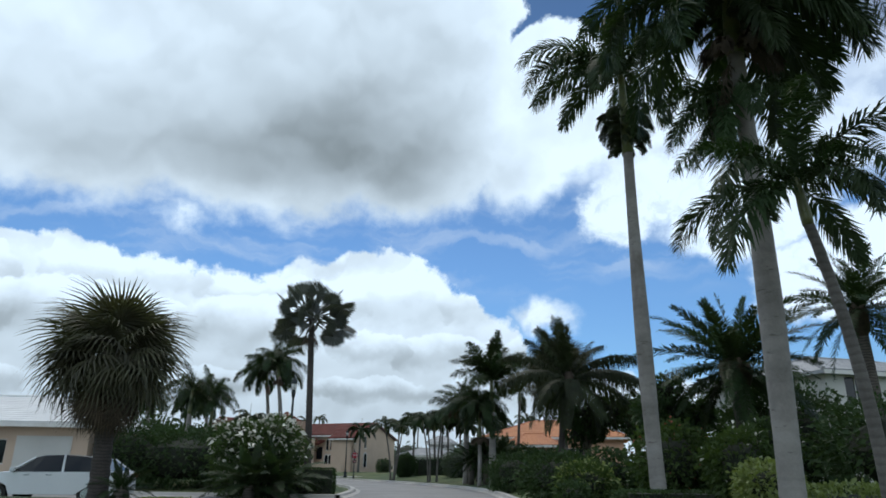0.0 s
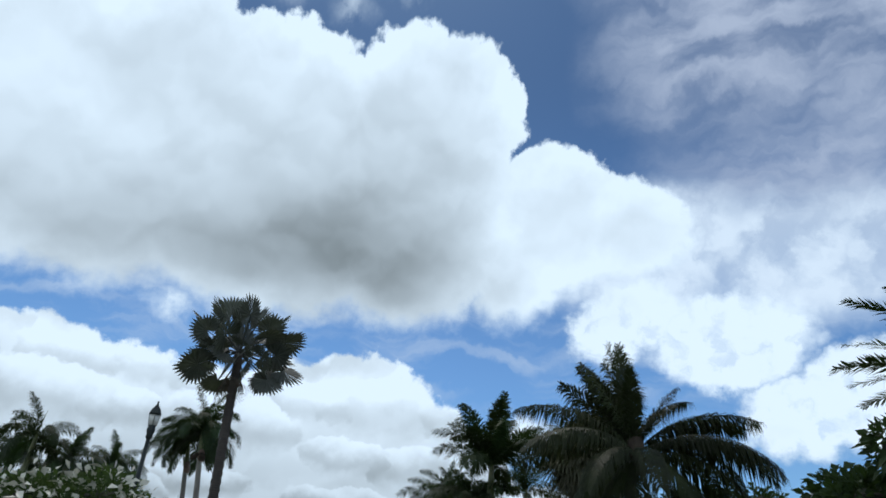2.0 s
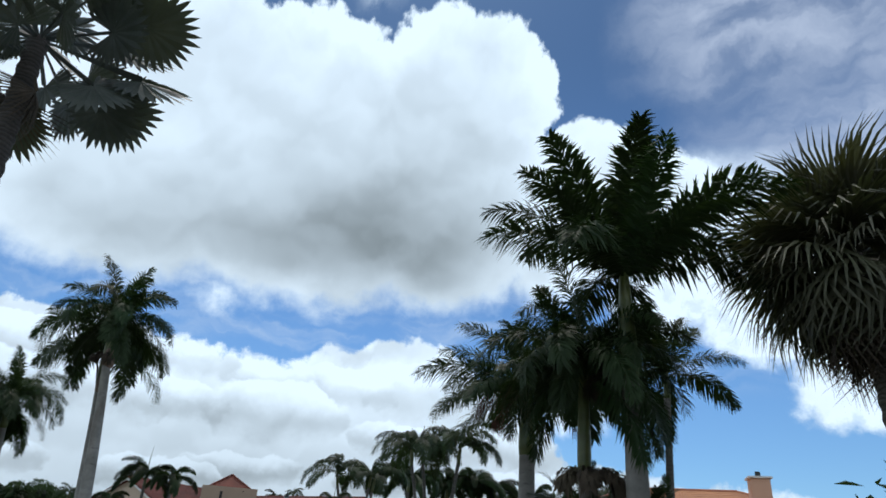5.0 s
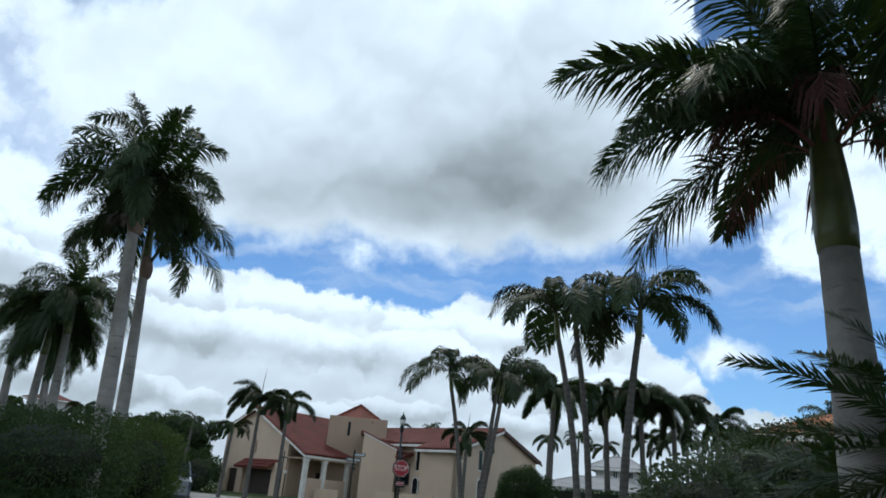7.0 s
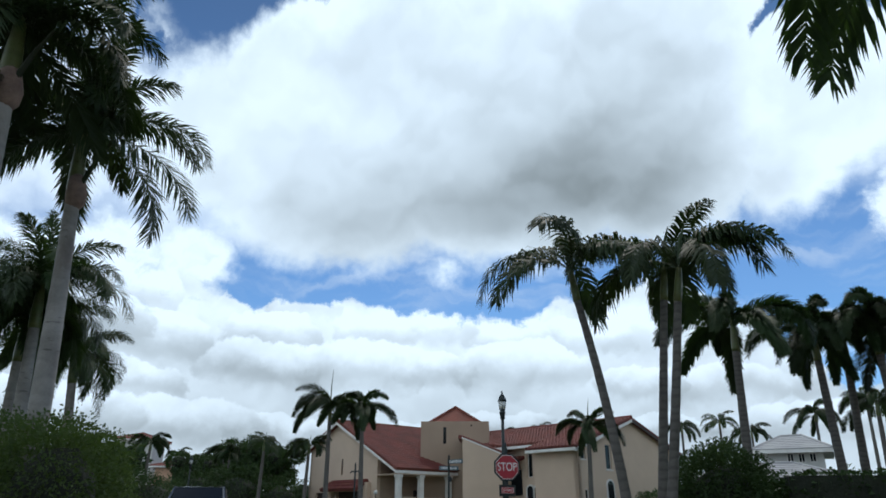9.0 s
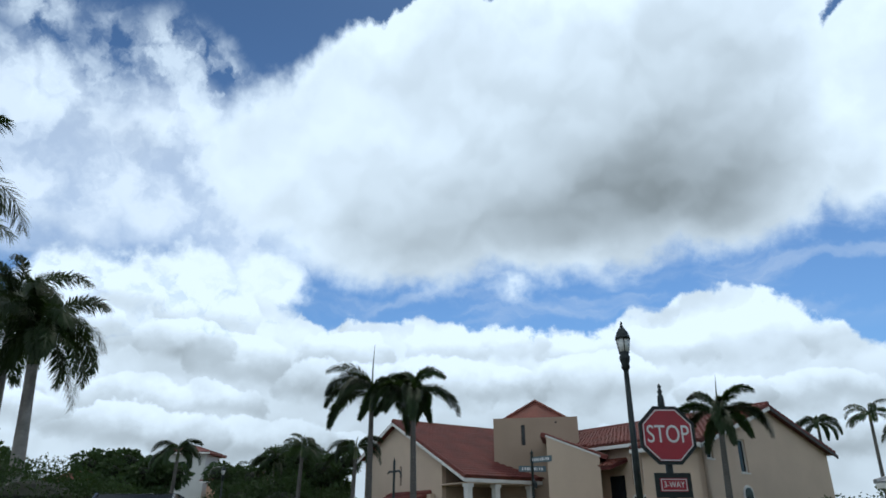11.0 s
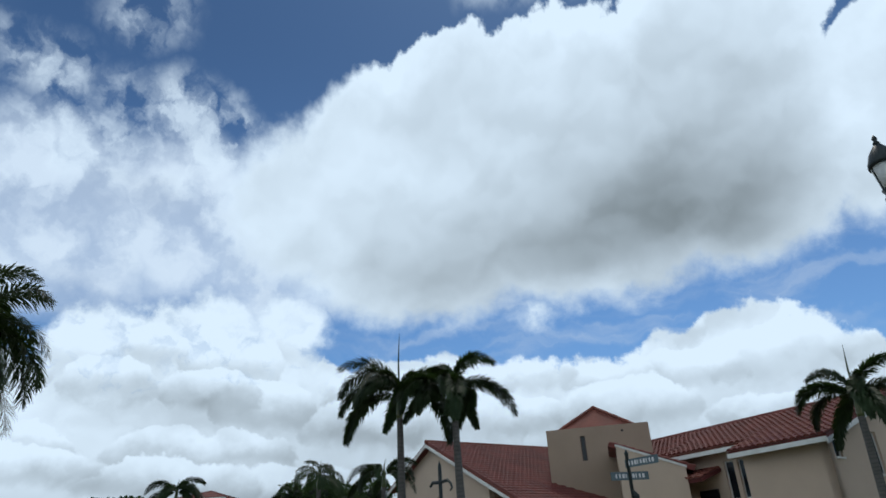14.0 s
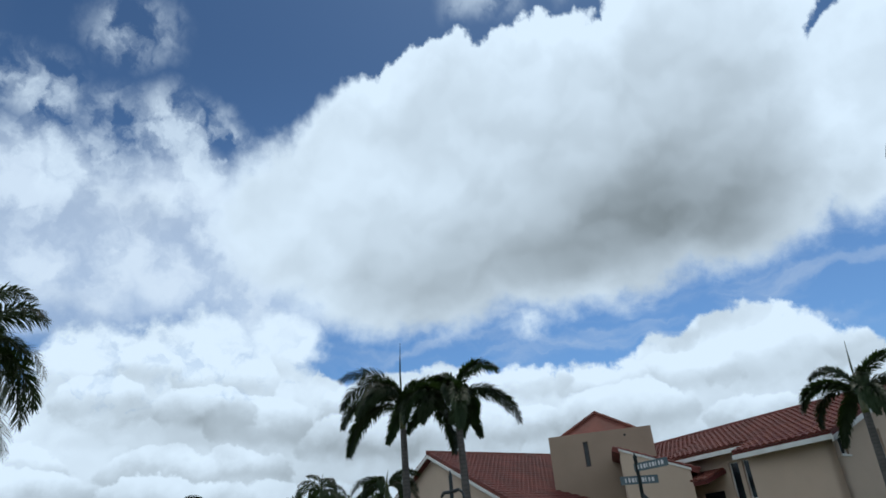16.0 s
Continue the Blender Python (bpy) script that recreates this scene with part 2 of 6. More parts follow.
def bark_extra(g, where, color):
    """Brown weather stains and short dark scars round the stem."""
    tall = g.node("ShaderNodeMapping", {"Vector": where, "Scale": (1.0, 1.0, 0.32)}).outputs[0]
    stain = g.ramp(g.noise(tall, 1.1, 5.0, 0.6), 0.5, 0.68, 0.0, 0.7)
    color = g.mix(stain, color, (0.115, 0.09, 0.075, 1))
    flat = g.node("ShaderNodeMapping", {"Vector": where, "Scale": (2.2, 2.2, 9.0)}).outputs[0]
    scar = g.ramp(g.noise(flat, 1.0, 3.0, 0.6), 0.64, 0.72, 0.0, 0.6)
    return g.mix(scar, color, (0.07, 0.06, 0.052, 1))


FROND = material("palm frond", (0.042, 0.066, 0.025), (0.025, 0.041, 0.016), 0.55, gloss=0.25, scale=1.5, fine=30, bump=0.1, spread=0.28, through=0.22)
FROND_BLUE = material("silver fan frond", (0.095, 0.10, 0.092), (0.06, 0.066, 0.058), 0.55, gloss=0.3, scale=1.5, fine=30, bump=0.1, spread=0.22, through=0.12)
FROND_SABAL = material("sabal fan frond", (0.115, 0.11, 0.068), (0.066, 0.064, 0.038), 0.55, gloss=0.3, scale=1.5, fine=30, bump=0.1, spread=0.3, through=0.16)
FROND_OLIVE = material("olive frond", (0.04, 0.05, 0.019), (0.022, 0.029, 0.012), 0.6, gloss=0.25, scale=1.5, fine=30, bump=0.1, spread=0.3, through=0.2)
FROND_DEAD = material("dead frond", (0.085, 0.06, 0.036), (0.045, 0.032, 0.02), 0.8, scale=3, fine=30, spread=0.3)
BOOT = material("peeling leaf base", (0.26, 0.17, 0.13), (0.14, 0.09, 0.07), 0.8, scale=4, fine=30, bump=0.5)
FROND_RUST = material("rust-tinged flower stalk", (0.12, 0.035, 0.03), (0.07, 0.03, 0.02), 0.8, scale=3, fine=30, spread=0.2)
SHAFT = material("green crownshaft", (0.075, 0.105, 0.028), (0.12, 0.12, 0.04), 0.35, scale=2.5, fine=18, bump=0.1, wave=(0.8, 4.0, "Z", 0.25))
BARK = material("grey palm bark", (0.33, 0.305, 0.275), (0.15, 0.135, 0.118), 0.85, scale=0.9, fine=22, bump=0.4, wave=(1.2, 9.0, "Z", 0.10), extra=bark_extra)
BARK_SLIM = material("slim palm bark", (0.145, 0.13, 0.115), (0.08, 0.072, 0.062), 0.88, scale=1.2, fine=26, bump=0.5, wave=(2.6, 4.0, "Z", 0.35))
BARK_DARK = material("dark weathered palm bark", (0.075, 0.06, 0.052), (0.04, 0.033, 0.028), 0.9, scale=2.0, fine=24, bump=0.7, wave=(3.4, 4.0, "Z", 0.5))
BARK_BROWN = material("brown palm bark", (0.17, 0.145, 0.12), (0.09, 0.075, 0.06), 0.9, scale=2.0, fine=24, bump=0.7, wave=(3.4, 4.0, "Z", 0.6))
LEAF = material("shrub leaf", (0.07, 0.105, 0.034), (0.042, 0.066, 0.021), 0.6, gloss=0.2, scale=1.2, fine=20, bump=0.1, through=0.28)
LEAF_DARK = material("dark hedge leaf", (0.048, 0.08, 0.03), (0.028, 0.048, 0.018), 0.6, gloss=0.2, scale=1.0, fine=20, bump=0.1, through=0.2)
LEAF_LIGHT = material("light green leaf", (0.21, 0.25, 0.075), (0.13, 0.16, 0.05), 0.45, scale=1.2, fine=20, bump=0.1, through=0.2)
LEAF_GREY = material("grey-green leaf", (0.11, 0.135, 0.09), (0.065, 0.085, 0.055), 0.6, gloss=0.2, scale=1.2, fine=20, bump=0.1, through=0.14)
# near-black green: the shade inside foliage is put into this colour
LEAF_CORE = material("inner shade colour", (0.022, 0.028, 0.013), (0.012, 0.015, 0.008), 0.9, scale=3, fine=25, bump=0.8)
BLOSSOM = material("white blossom", (0.75, 0.72, 0.62), (0.62, 0.6, 0.5), 0.6, scale=5, fine=40, bump=0.1)
BLOSSOM_RED = material("red bract", (0.36, 0.06, 0.03), (0.22, 0.08, 0.03), 0.6, scale=5, fine=40, bump=0.1)
STUCCO = material("cream stucco", (0.57, 0.43, 0.32), (0.50, 0.375, 0.28), 0.9, scale=0.5, fine=60, bump=0.35)
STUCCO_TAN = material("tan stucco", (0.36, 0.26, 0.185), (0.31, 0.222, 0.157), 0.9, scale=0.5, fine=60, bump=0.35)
STUCCO_WHITE = material("white stucco", (0.58, 0.57, 0.53), (0.5, 0.49, 0.45), 0.9, scale=0.6, fine=60, bump=0.3)
STUCCO_PEACH = material("peach stucco", (0.60, 0.36, 0.24), (0.52, 0.31, 0.21), 0.9, scale=0.6, fine=60, bump=0.3)
TRIM = material("white painted trim", (0.72, 0.70, 0.66), (0.6, 0.57, 0.52), 0.6, scale=2, fine=50, bump=0.1)
TILE = material("terracotta roof tile", (0.175, 0.036, 0.024), (0.10, 0.024, 0.017), 0.75, scale=0.8, fine=16, bump=0.5, spread=0.22)
TILE_ORANGE = material("orange roof tile", (0.46, 0.17, 0.075), (0.34, 0.12, 0.06), 0.75, scale=0.8, fine=16, bump=0.5, spread=0.2)
TILE_GREY = material("pale grey roof tile", (0.36, 0.36, 0.35), (0.27, 0.27, 0.27), 0.8, scale=0.8, fine=14, bump=0.4, spread=0.1)
TILE_WHITE = material("white roof tile", (0.74, 0.74, 0.72), (0.62, 0.62, 0.6), 0.7, scale=0.8, fine=14, bump=0.3)
WOOD_DARK = material("dark brown wood", (0.06, 0.038, 0.03), (0.035, 0.024, 0.02), 0.6, scale=3, fine=30, bump=0.3, wave=(5.0, 2.0, "X", 0.3))
WINDOW = glass_material("dark window glass", (0.012, 0.014, 0.017))
METAL_DARK = material("dark green cast metal", (0.022, 0.03, 0.028), (0.012, 0.016, 0.016), 0.45, metal=0.4, scale=6, fine=60, bump=0.15)
LAMP_GLASS = material("frosted lamp glass", (0.62, 0.62, 0.58), (0.5, 0.5, 0.47), 0.35, scale=6, fine=60, bump=0.05)
SIGN_RED = material("red sign sheeting", (0.36, 0.018, 0.03), (0.29, 0.014, 0.024), 0.35, scale=2, fine=80, bump=0.05)
SIGN_WHITE = material("white sign sheeting", (0.72, 0.70, 0.68), (0.62, 0.6, 0.58), 0.4, scale=2, fine=80, bump=0.05)
SIGN_GREEN = material("grey-green sign plate", (0.10, 0.14, 0.15), (0.07, 0.10, 0.11), 0.4, scale=2, fine=80, bump=0.05)
PAINT_WHITE = material("white car paint", (0.70, 0.71, 0.72), (0.66, 0.67, 0.68), 0.22, scale=1, fine=90, bump=0.02, coat=0.8)
PAINT_BLUE = material("dark blue car paint", (0.02, 0.03, 0.05), (0.016, 0.024, 0.04), 0.22, scale=1, fine=90, bump=0.02, coat=0.8)
PAINT_GREY = material("grey car paint", (0.05, 0.055, 0.065), (0.04, 0.045, 0.055), 0.22, scale=1, fine=90, bump=0.02, coat=0.8)
RUBBER = material("black rubber", (0.02, 0.02, 0.02), (0.012, 0.012, 0.012), 0.8, scale=5, fine=50, bump=0.2)
CHROME = material("bright metal", (0.62, 0.63, 0.64), (0.5, 0.5, 0.5), 0.25, metal=1.0, scale=3, fine=60, bump=0.05)
LIGHT_LENS = glass_material("clear lamp lens", (0.55, 0.55, 0.55))
RED_LENS = glass_material("red lamp lens", (0.25, 0.01, 0.01))
ASPHALT = material("pale worn asphalt", (0.30, 0.29, 0.275), (0.23, 0.225, 0.215), 0.9, scale=0.35, fine=45, bump=0.4)
CONCRETE = material("kerb concrete", (0.50, 0.48, 0.44), (0.38, 0.36, 0.33), 0.9, scale=0.9, fine=40, bump=0.4)
MULCH = material("brown mulch", (0.10, 0.065, 0.045), (0.05, 0.034, 0.025), 0.95, scale=3, fine=35, bump=0.9)


def lawn_extra(g, where, color):
    dry = g.ramp(g.noise(where, 0.12, 4.0), 0.45, 0.7)
    return g.mix(dry, color, (0.13, 0.135, 0.05, 1))


GRASS = material("mown lawn", (0.075, 0.11, 0.032), (0.045, 0.07, 0.02), 0.9, scale=0.8, fine=22, bump=0.8, extra=lawn_extra)


# ---- mesh helpers ----
def mesh_of(name, verts, faces, mat, smooth=False):
    me = bpy.data.meshes.new(name)
    me.from_pydata([tuple(v) for v in verts], [], faces)
    me.materials.append(mat)
    if smooth:
        me.polygons.foreach_set("use_smooth", [True] * len(me.polygons))
    me.update()
    return me


def put(name, me, parent=None, m=None, label=""):
    ob = new(name, me)
    if parent:
        ob.parent = parent
    if m is not None:
        ob.matrix_basis = m
    return tagged(ob, label)


def part(name, bm, mat, parent, label="", m=None, smooth=False):
    me = bpy.data.meshes.new(name)
    bm.to_mesh(me)
    bm.free()
    me.materials.append(mat)
    if smooth:
        me.polygons.foreach_set("use_smooth", [True] * len(me.polygons))
    return put(name, me, parent, m, label)


def thing(name, m, label, category, group=""):
    return put_tags(new(name), m, label, category, group)


def put_tags(ob, m, label, category, group=""):
    ob.matrix_basis = m
    return tagged(ob, label, category, group)


def block(x0, x1, y0, y1, z0, z1, bevel=0.0):
    bm = bmesh.new()
    bmesh.ops.create_cube(bm, size=1.0, matrix=Matrix.Translation(((x0 + x1) / 2, (y0 + y1) / 2, (z0 + z1) / 2)) @ Matrix.Diagonal((x1 - x0, y1 - y0, z1 - z0, 1)))
    if bevel:
        bmesh.ops.bevel(bm, geom=bm.edges[:], offset=bevel, segments=2, affect="EDGES")
    return bm


def prism(outline, depth, axis="y", start=0.0):
    """An outline of (a, b) pulled straight through: along y the pairs are x, z; along x they are y, z; along z they are x, y."""
    def at(a, b, c):
        return {"y": (a, c, b), "x": (c, a, b), "z": (a, b, c)}[axis]
    bm = bmesh.new()
    near = [bm.verts.new(at(a, b, start)) for a, b in outline]
    far = [bm.verts.new(at(a, b, start + depth)) for a, b in outline]
    n = len(outline)
    bm.faces.new(near), bm.faces.new(far[::-1])
    for i in range(n):
        bm.faces.new((near[i], far[i], far[(i + 1) % n], near[(i + 1) % n]))
    bmesh.ops.recalc_face_normals(bm, faces=bm.faces[:])
    return bm


def tube(points, radii, sides=10, cap=True):
    """A round bar along points; radii one for each point."""
    bm = bmesh.new()
    rings, pts = [], [Vector(p) for p in points]
    for i, p in enumerate(pts):
        t = (pts[min(i + 1, len(pts) - 1)] - pts[max(i - 1, 0)]).normalized()
        a = t.cross(Vector((0, 1, 0)) if abs(t.y) < 0.9 else Vector((1, 0, 0))).normalized()
        b = t.cross(a)
        rings.append([bm.verts.new(p + radii[i] * (math.cos(k * math.tau / sides) * a + math.sin(k * math.tau / sides) * b)) for k in range(sides)])
    for r, s in zip(rings, rings[1:]):
        for k in range(sides):
            bm.faces.new((r[k], r[(k + 1) % sides], s[(k + 1) % sides], s[k]))
    if cap:
        bm.faces.new(rings[0][::-1]), bm.faces.new(rings[-1])
    bmesh.ops.recalc_face_normals(bm, faces=bm.faces[:])
    return bm


def lathe(profile, sides=16):
    """A turned body from (radius, height) pairs."""
    return tube([(0, 0, z) for _, z in profile], [max(r, 0.001) for r, _ in profile], sides)


# ---- roads and ground ----
ROAD = [(-0.9, -60), (-0.9, 10), (-0.8, 30), (-1.4, 40), (-3.4, 48), (-6.6, 56), (-11.2, 65), (-16.5, 73), (-24.0, 82.0)]
CROSS = [(-95, 119.5), (-60, 104.5), (-30.5, 89.5), (-22.5, 85.5), (-13, 80.5), (-6, 80)]
SIDE = [(-60, 33.5), (-20, 28.0), (-4.5, 26.0)]
HALF = 3.6


def rounded(points, step=1.0):
    """Points along a smooth line through the given ones."""
    out = []
    for i in range(len(points) - 1):
        p0, p1, p2, p3 = (Vector(points[min(max(k, 0), len(points) - 1)]) for k in (i - 1, i, i + 1, i + 2))
        n = max(2, int((p2 - p1).length / step))
        for k in range(n):
            t = k / n
            out.append(0.5 * (2 * p1 + (p2 - p0) * t + (2 * p0 - 5 * p1 + 4 * p2 - p3) * t * t + (3 * p1 - p0 - 3 * p2 + p3) * t**3))
    return out + [Vector(points[-1])]


LINES = [np.array([tuple(p) for p in rounded(line)]) for line in (ROAD, CROSS, SIDE)]


def off_road(x, y):
    """Metres from the nearest road's edge, for arrays."""
    x, y = np.asarray(x, float), np.asarray(y, float)
    best = np.full(x.shape, 1e9)
    for line in LINES:
        for px, py in line:
            best = np.minimum(best, np.hypot(x - px, y - py))
    return best - HALF


def lawn_height(x, y):
    d = off_road(x, y)
    t = np.clip((d - 0.3) / 6.0, 0, 1)
    return np.where(d > 0.3, 0.10 + 0.42 * t * t * (3 - 2 * t), -0.3)


def ground_at(x, y):
    return float(lawn_height(np.array([x]), np.array([y]))[0])


def build_ground():
    near = np.arange(-60, 60.1, 1.2)
    far = 60 + 2400 * np.linspace(0.02, 1, 22) ** 2.2
    xs = np.concatenate([-far[::-1], near, far])
    ys = np.concatenate([-far[::-1] - 0, np.arange(-60, 130.1, 1.2), far + 70])
    gx, gy = np.meshgrid(xs, ys, indexing="ij")
    gz = lawn_height(gx, gy)
    n, m = gx.shape
    verts = np.stack([gx, gy, gz], -1).reshape(-1, 3)
    idx = np.arange(n * m).reshape(n, m)
    faces = np.stack([idx[:-1, :-1], idx[1:, :-1], idx[1:, 1:], idx[:-1, 1:]], -1).reshape(-1, 4)
    tagged(new("ground", mesh_of("ground", verts.tolist(), faces.tolist(), GRASS, True)), "mown green lawn with dry patches", "lawn", kind="structure")


def ribbon(line, offsets, heights):
    pts = rounded(line)
    verts, faces, w = [], [], len(offsets)
    for i, p in enumerate(pts):
        t = (pts[min(i + 1, len(pts) - 1)] - pts[max(i - 1, 0)]).normalized()
        side = Vector((t.y, -t.x))
        verts += [(p.x + side.x * o, p.y + side.y * o, h) for o, h in zip(offsets, heights)]
    for i in range(len(pts) - 1):
        for k in range(w - 1):
            a = i * w + k
            faces.append((a, a + w, a + w + 1, a + 1))
    return verts, faces


def build_roads():
    for k, (name, line) in enumerate((("road_main", ROAD), ("road_cross", CROSS), ("road_side", SIDE))):
        lift = 0.012 * k
        v, f = ribbon(line, (-HALF, -1.8, 0, 1.8, HALF), (lift - 0.02, lift + 0.01, lift + 0.03, lift + 0.01, lift - 0.02))
        tagged(new(name, mesh_of(name, v, f, ASPHALT, True)), "pale sun-bleached asphalt street", "road", kind="structure")
    for name, line in (("kerb_main", ROAD), ("kerb_cross", CROSS), ("kerb_side", SIDE)):
        for side in (-1, 1):
            offs = [side * (HALF + o) for o in (-0.28, -0.02, 0.02, 0.24, 0.28)]
            v, f = ribbon(line, offs, (0.0, 0.02, 0.14, 0.15, -0.05))
            w = 5
            keep = []
            mine = {"kerb_main": 0, "kerb_cross": 1, "kerb_side": 2}[name]
            for face in f:
                mid = np.mean([v[i] for i in face], 0)
                others = [np.hypot(LINES[j][:, 0] - mid[0], LINES[j][:, 1] - mid[1]).min() for j in range(3) if j != mine]
                if min(others) > HALF + 0.1:
                    keep.append(face)
            tagged(new(name, mesh_of(name, v, keep, CONCRETE)), "low pale concrete kerb along the street", "kerb", kind="structure")


build_ground()
build_roads()


# ---- palms ----
def frond_mesh(name, mat, length, up, down, count, leaf, droop, width, splay, seed, stalk=0.1, power=1.3, forward=38, rach=0.028):
    """A feather frond that leaves the heart at elevation up and ends at elevation down, with leaflets on both sides."""
    rnd = random.Random(seed)
    steps = 14
    pts, tan = [Vector((0, 0, 0))], []
    for i in range(steps):
        s = (i + 0.5) / steps
        e = radians(up + (down - up) * s**power)
        tan.append(Vector((math.cos(e), 0, math.sin(e))))
        pts.append(pts[-1] + tan[-1] * (length / steps))
    tan.append(tan[-1])
    verts, faces = [], []

    def at(s):
        f = min(s, 0.9999) * steps
        i = int(f)
        return pts[i].lerp(pts[i + 1], f - i), tan[i].lerp(tan[min(i + 1, steps)], f - i).normalized()

    for i, p in enumerate(pts):
        r = rach * (1.15 - i / steps)
        n = Vector((-tan[i].z, 0, tan[i].x))
        verts += [p + Vector((0, r, 0)), p + Vector((0, -r, 0)), p + n * r * 0.8]
        if i:
            a = len(verts) - 6
            faces += [(a, a + 3, a + 4, a + 1), (a + 1, a + 4, a + 5, a + 2), (a + 2, a + 5, a + 3, a)]
    for k in range(count):
        s = stalk + (0.995 - stalk) * (k + rnd.uniform(-0.3, 0.3)) / count
        s = min(max(s, stalk), 0.995)
        p, t = at(s)
        n = Vector((-t.z, 0, t.x))
        profile = min(1.0, 0.45 + 2.2 * (s - stalk)) * (1.0 if s < 0.6 else 1.0 - 0.62 * ((s - 0.6) / 0.4) ** 1.4)
        for side in (-1, 1):
            a = radians(forward + 18 * s + rnd.uniform(-8, 8))
            b = radians(rnd.uniform(-splay, splay) + 12)
            d = (t * math.sin(a) + math.cos(a) * (Vector((0, side, 0)) * math.cos(b) + n * math.sin(b))).normalized()
            size = leaf * profile * rnd.uniform(0.85, 1.12)
            w = width * (0.6 + 0.4 * profile)
            mid = p + d * size * 0.5 - Vector((0, 0, 1)) * size * droop * 0.18
            tip = p + d * size * (1.0 - 0.25 * droop) - Vector((0, 0, 1)) * size * droop * rnd.uniform(0.55, 0.8)
            across = d.cross(n)
            across = (across if across.length > 0.1 else t).normalized() * w * 0.5
            i = len(verts)
            verts += [p - across * 0.4, p + across * 0.4, mid - across, mid + across, tip]
            faces += [(i, i + 1, i + 3, i + 2), (i + 2, i + 3, i + 4)]
    return mesh_of(name, verts, faces, mat)


def fan_mesh(name, mat, stalk, radius, segments, span, cup, droop, seed, split=0.56):
    """A fan leaf: a stalk along +x that ends in a pleated, split blade."""
    rnd = random.Random(seed)
    verts = [(0, 0.03, 0), (0, -0.03, 0), (0, 0, 0.03), (stalk, 0.018, -0.06 * stalk), (stalk, -0.018, -0.06 * stalk), (stalk, 0, 0.02)]
    faces = [(0, 3, 4, 1), (1, 4, 5, 2), (2, 5, 3, 0)]
    hub = Vector((stalk, 0, -0.04 * stalk))
    for k in range(segments):
        a = radians(-span / 2 + span * (k + 0.5) / segments)
        d, side = Vector((math.cos(a), math.sin(a), 0)), Vector((-math.sin(a), math.cos(a), 0))
        r = radius * (0.86 + 0.14 * math.cos(a)) * rnd.uniform(0.92, 1.06)
        sink = cup * abs(math.sin(a)) + 0.3 * cup * max(0, -math.cos(a))
        wide = split * r * radians(span) / segments * 1.08
        far = split + (1 - split) * 0.55
        def down(f):
            return Vector((0, 0, -sink * r * f - droop * r * max(0, f - 0.5) ** 1.6 * rnd.uniform(0.8, 1.3)))
        lift = 0.012 * radius * (1 if k % 2 else -1)
        i = len(verts)
        m, q = hub + d * r * split + down(split), hub + d * r * far + down(far)
        tip = hub + d * r * 0.98 + down(1.0)
        verts += [hub, m - side * wide / 2 + Vector((0, 0, lift)), m + side * wide / 2 - Vector((0, 0, lift)), q - side * wide * 0.28, q + side * wide * 0.28, tip]
        faces += [(i, i + 1, i + 2), (i + 1, i + 3, i + 4, i + 2), (i + 3, i + 5, i + 4)]
    return mesh_of(name, verts, faces, mat)


LEVELS = (84, 66, 48, 28, 8, -14, -38)


def frond_set(name, mat, length, bend, count, leaf, droop, width, splay, seed, **kw):
    """One frond mesh for each level, from upright to hanging."""
    return [frond_mesh(name, mat, length * (0.86 if u > 60 else 1.0), u, max(u - bend * (0.55 + 0.45 * math.cos(radians(u))) * (0.5 if u > 75 and bend < 130 else 1.0), -86), count, leaf, droop, width, splay, seed + i, **kw) for i, u in enumerate(LEVELS)]


FRONDS = {
    "royal": frond_set("royal_frond", FROND, 3.4, 118, 140, 0.72, 0.5, 0.05, 62, 11, stalk=0.05, power=1.5, forward=34),
    "royal_wide": frond_set("royal_frond_wide", FROND, 3.3, 70, 140, 0.76, 0.5, 0.05, 56, 31, stalk=0.05, power=1.7, forward=32),
    "arched": frond_set("arched_frond", FROND, 2.5, 168, 92, 0.56, 0.75, 0.046, 30, 51, stalk=0.14, power=1.15, forward=26),
    "foxtail": frond_set("foxtail_frond", FROND, 3.0, 200, 280, 0.48, 0.32, 0.05, 90, 71, stalk=0.12, power=1.0),
    "coconut": frond_set("coconut_frond", FROND_OLIVE, 4.2, 80, 150, 0.95, 1.15, 0.045, 14, 91, stalk=0.12, power=1.2, forward=26),
    "coconut_up": frond_set("coconut_frond_upright", FROND_OLIVE, 3.6, 34, 130, 0.9, 0.7, 0.045, 40, 131, stalk=0.14, power=1.6, forward=34),
    "date": frond_set("date_frond", FROND, 3.1, 46, 100, 0.44, 0.14, 0.042, 26, 111, stalk=0.08, forward=34),
}
FANS = {
    "sabal": [fan_mesh("sabal_fan", FROND_SABAL, 0.95, 1.2, 36, 270, 0.42, 1.1, 5 + i, 0.42) for i in range(4)],
    "sabal_dead": [fan_mesh("hanging_fan", FROND_DEAD, 0.8, 1.0, 34, 220, 0.7, 1.2, 15 + i, 0.36) for i in range(2)],
    "bismarck": [fan_mesh("bismarck_fan", FROND_BLUE, stalk, 0.98, 26, 290, 0.16, 0.06, 25 + i, 0.68) for i, stalk in enumerate((1.95, 1.8, 0.9, 1.9, 1.7))],
}


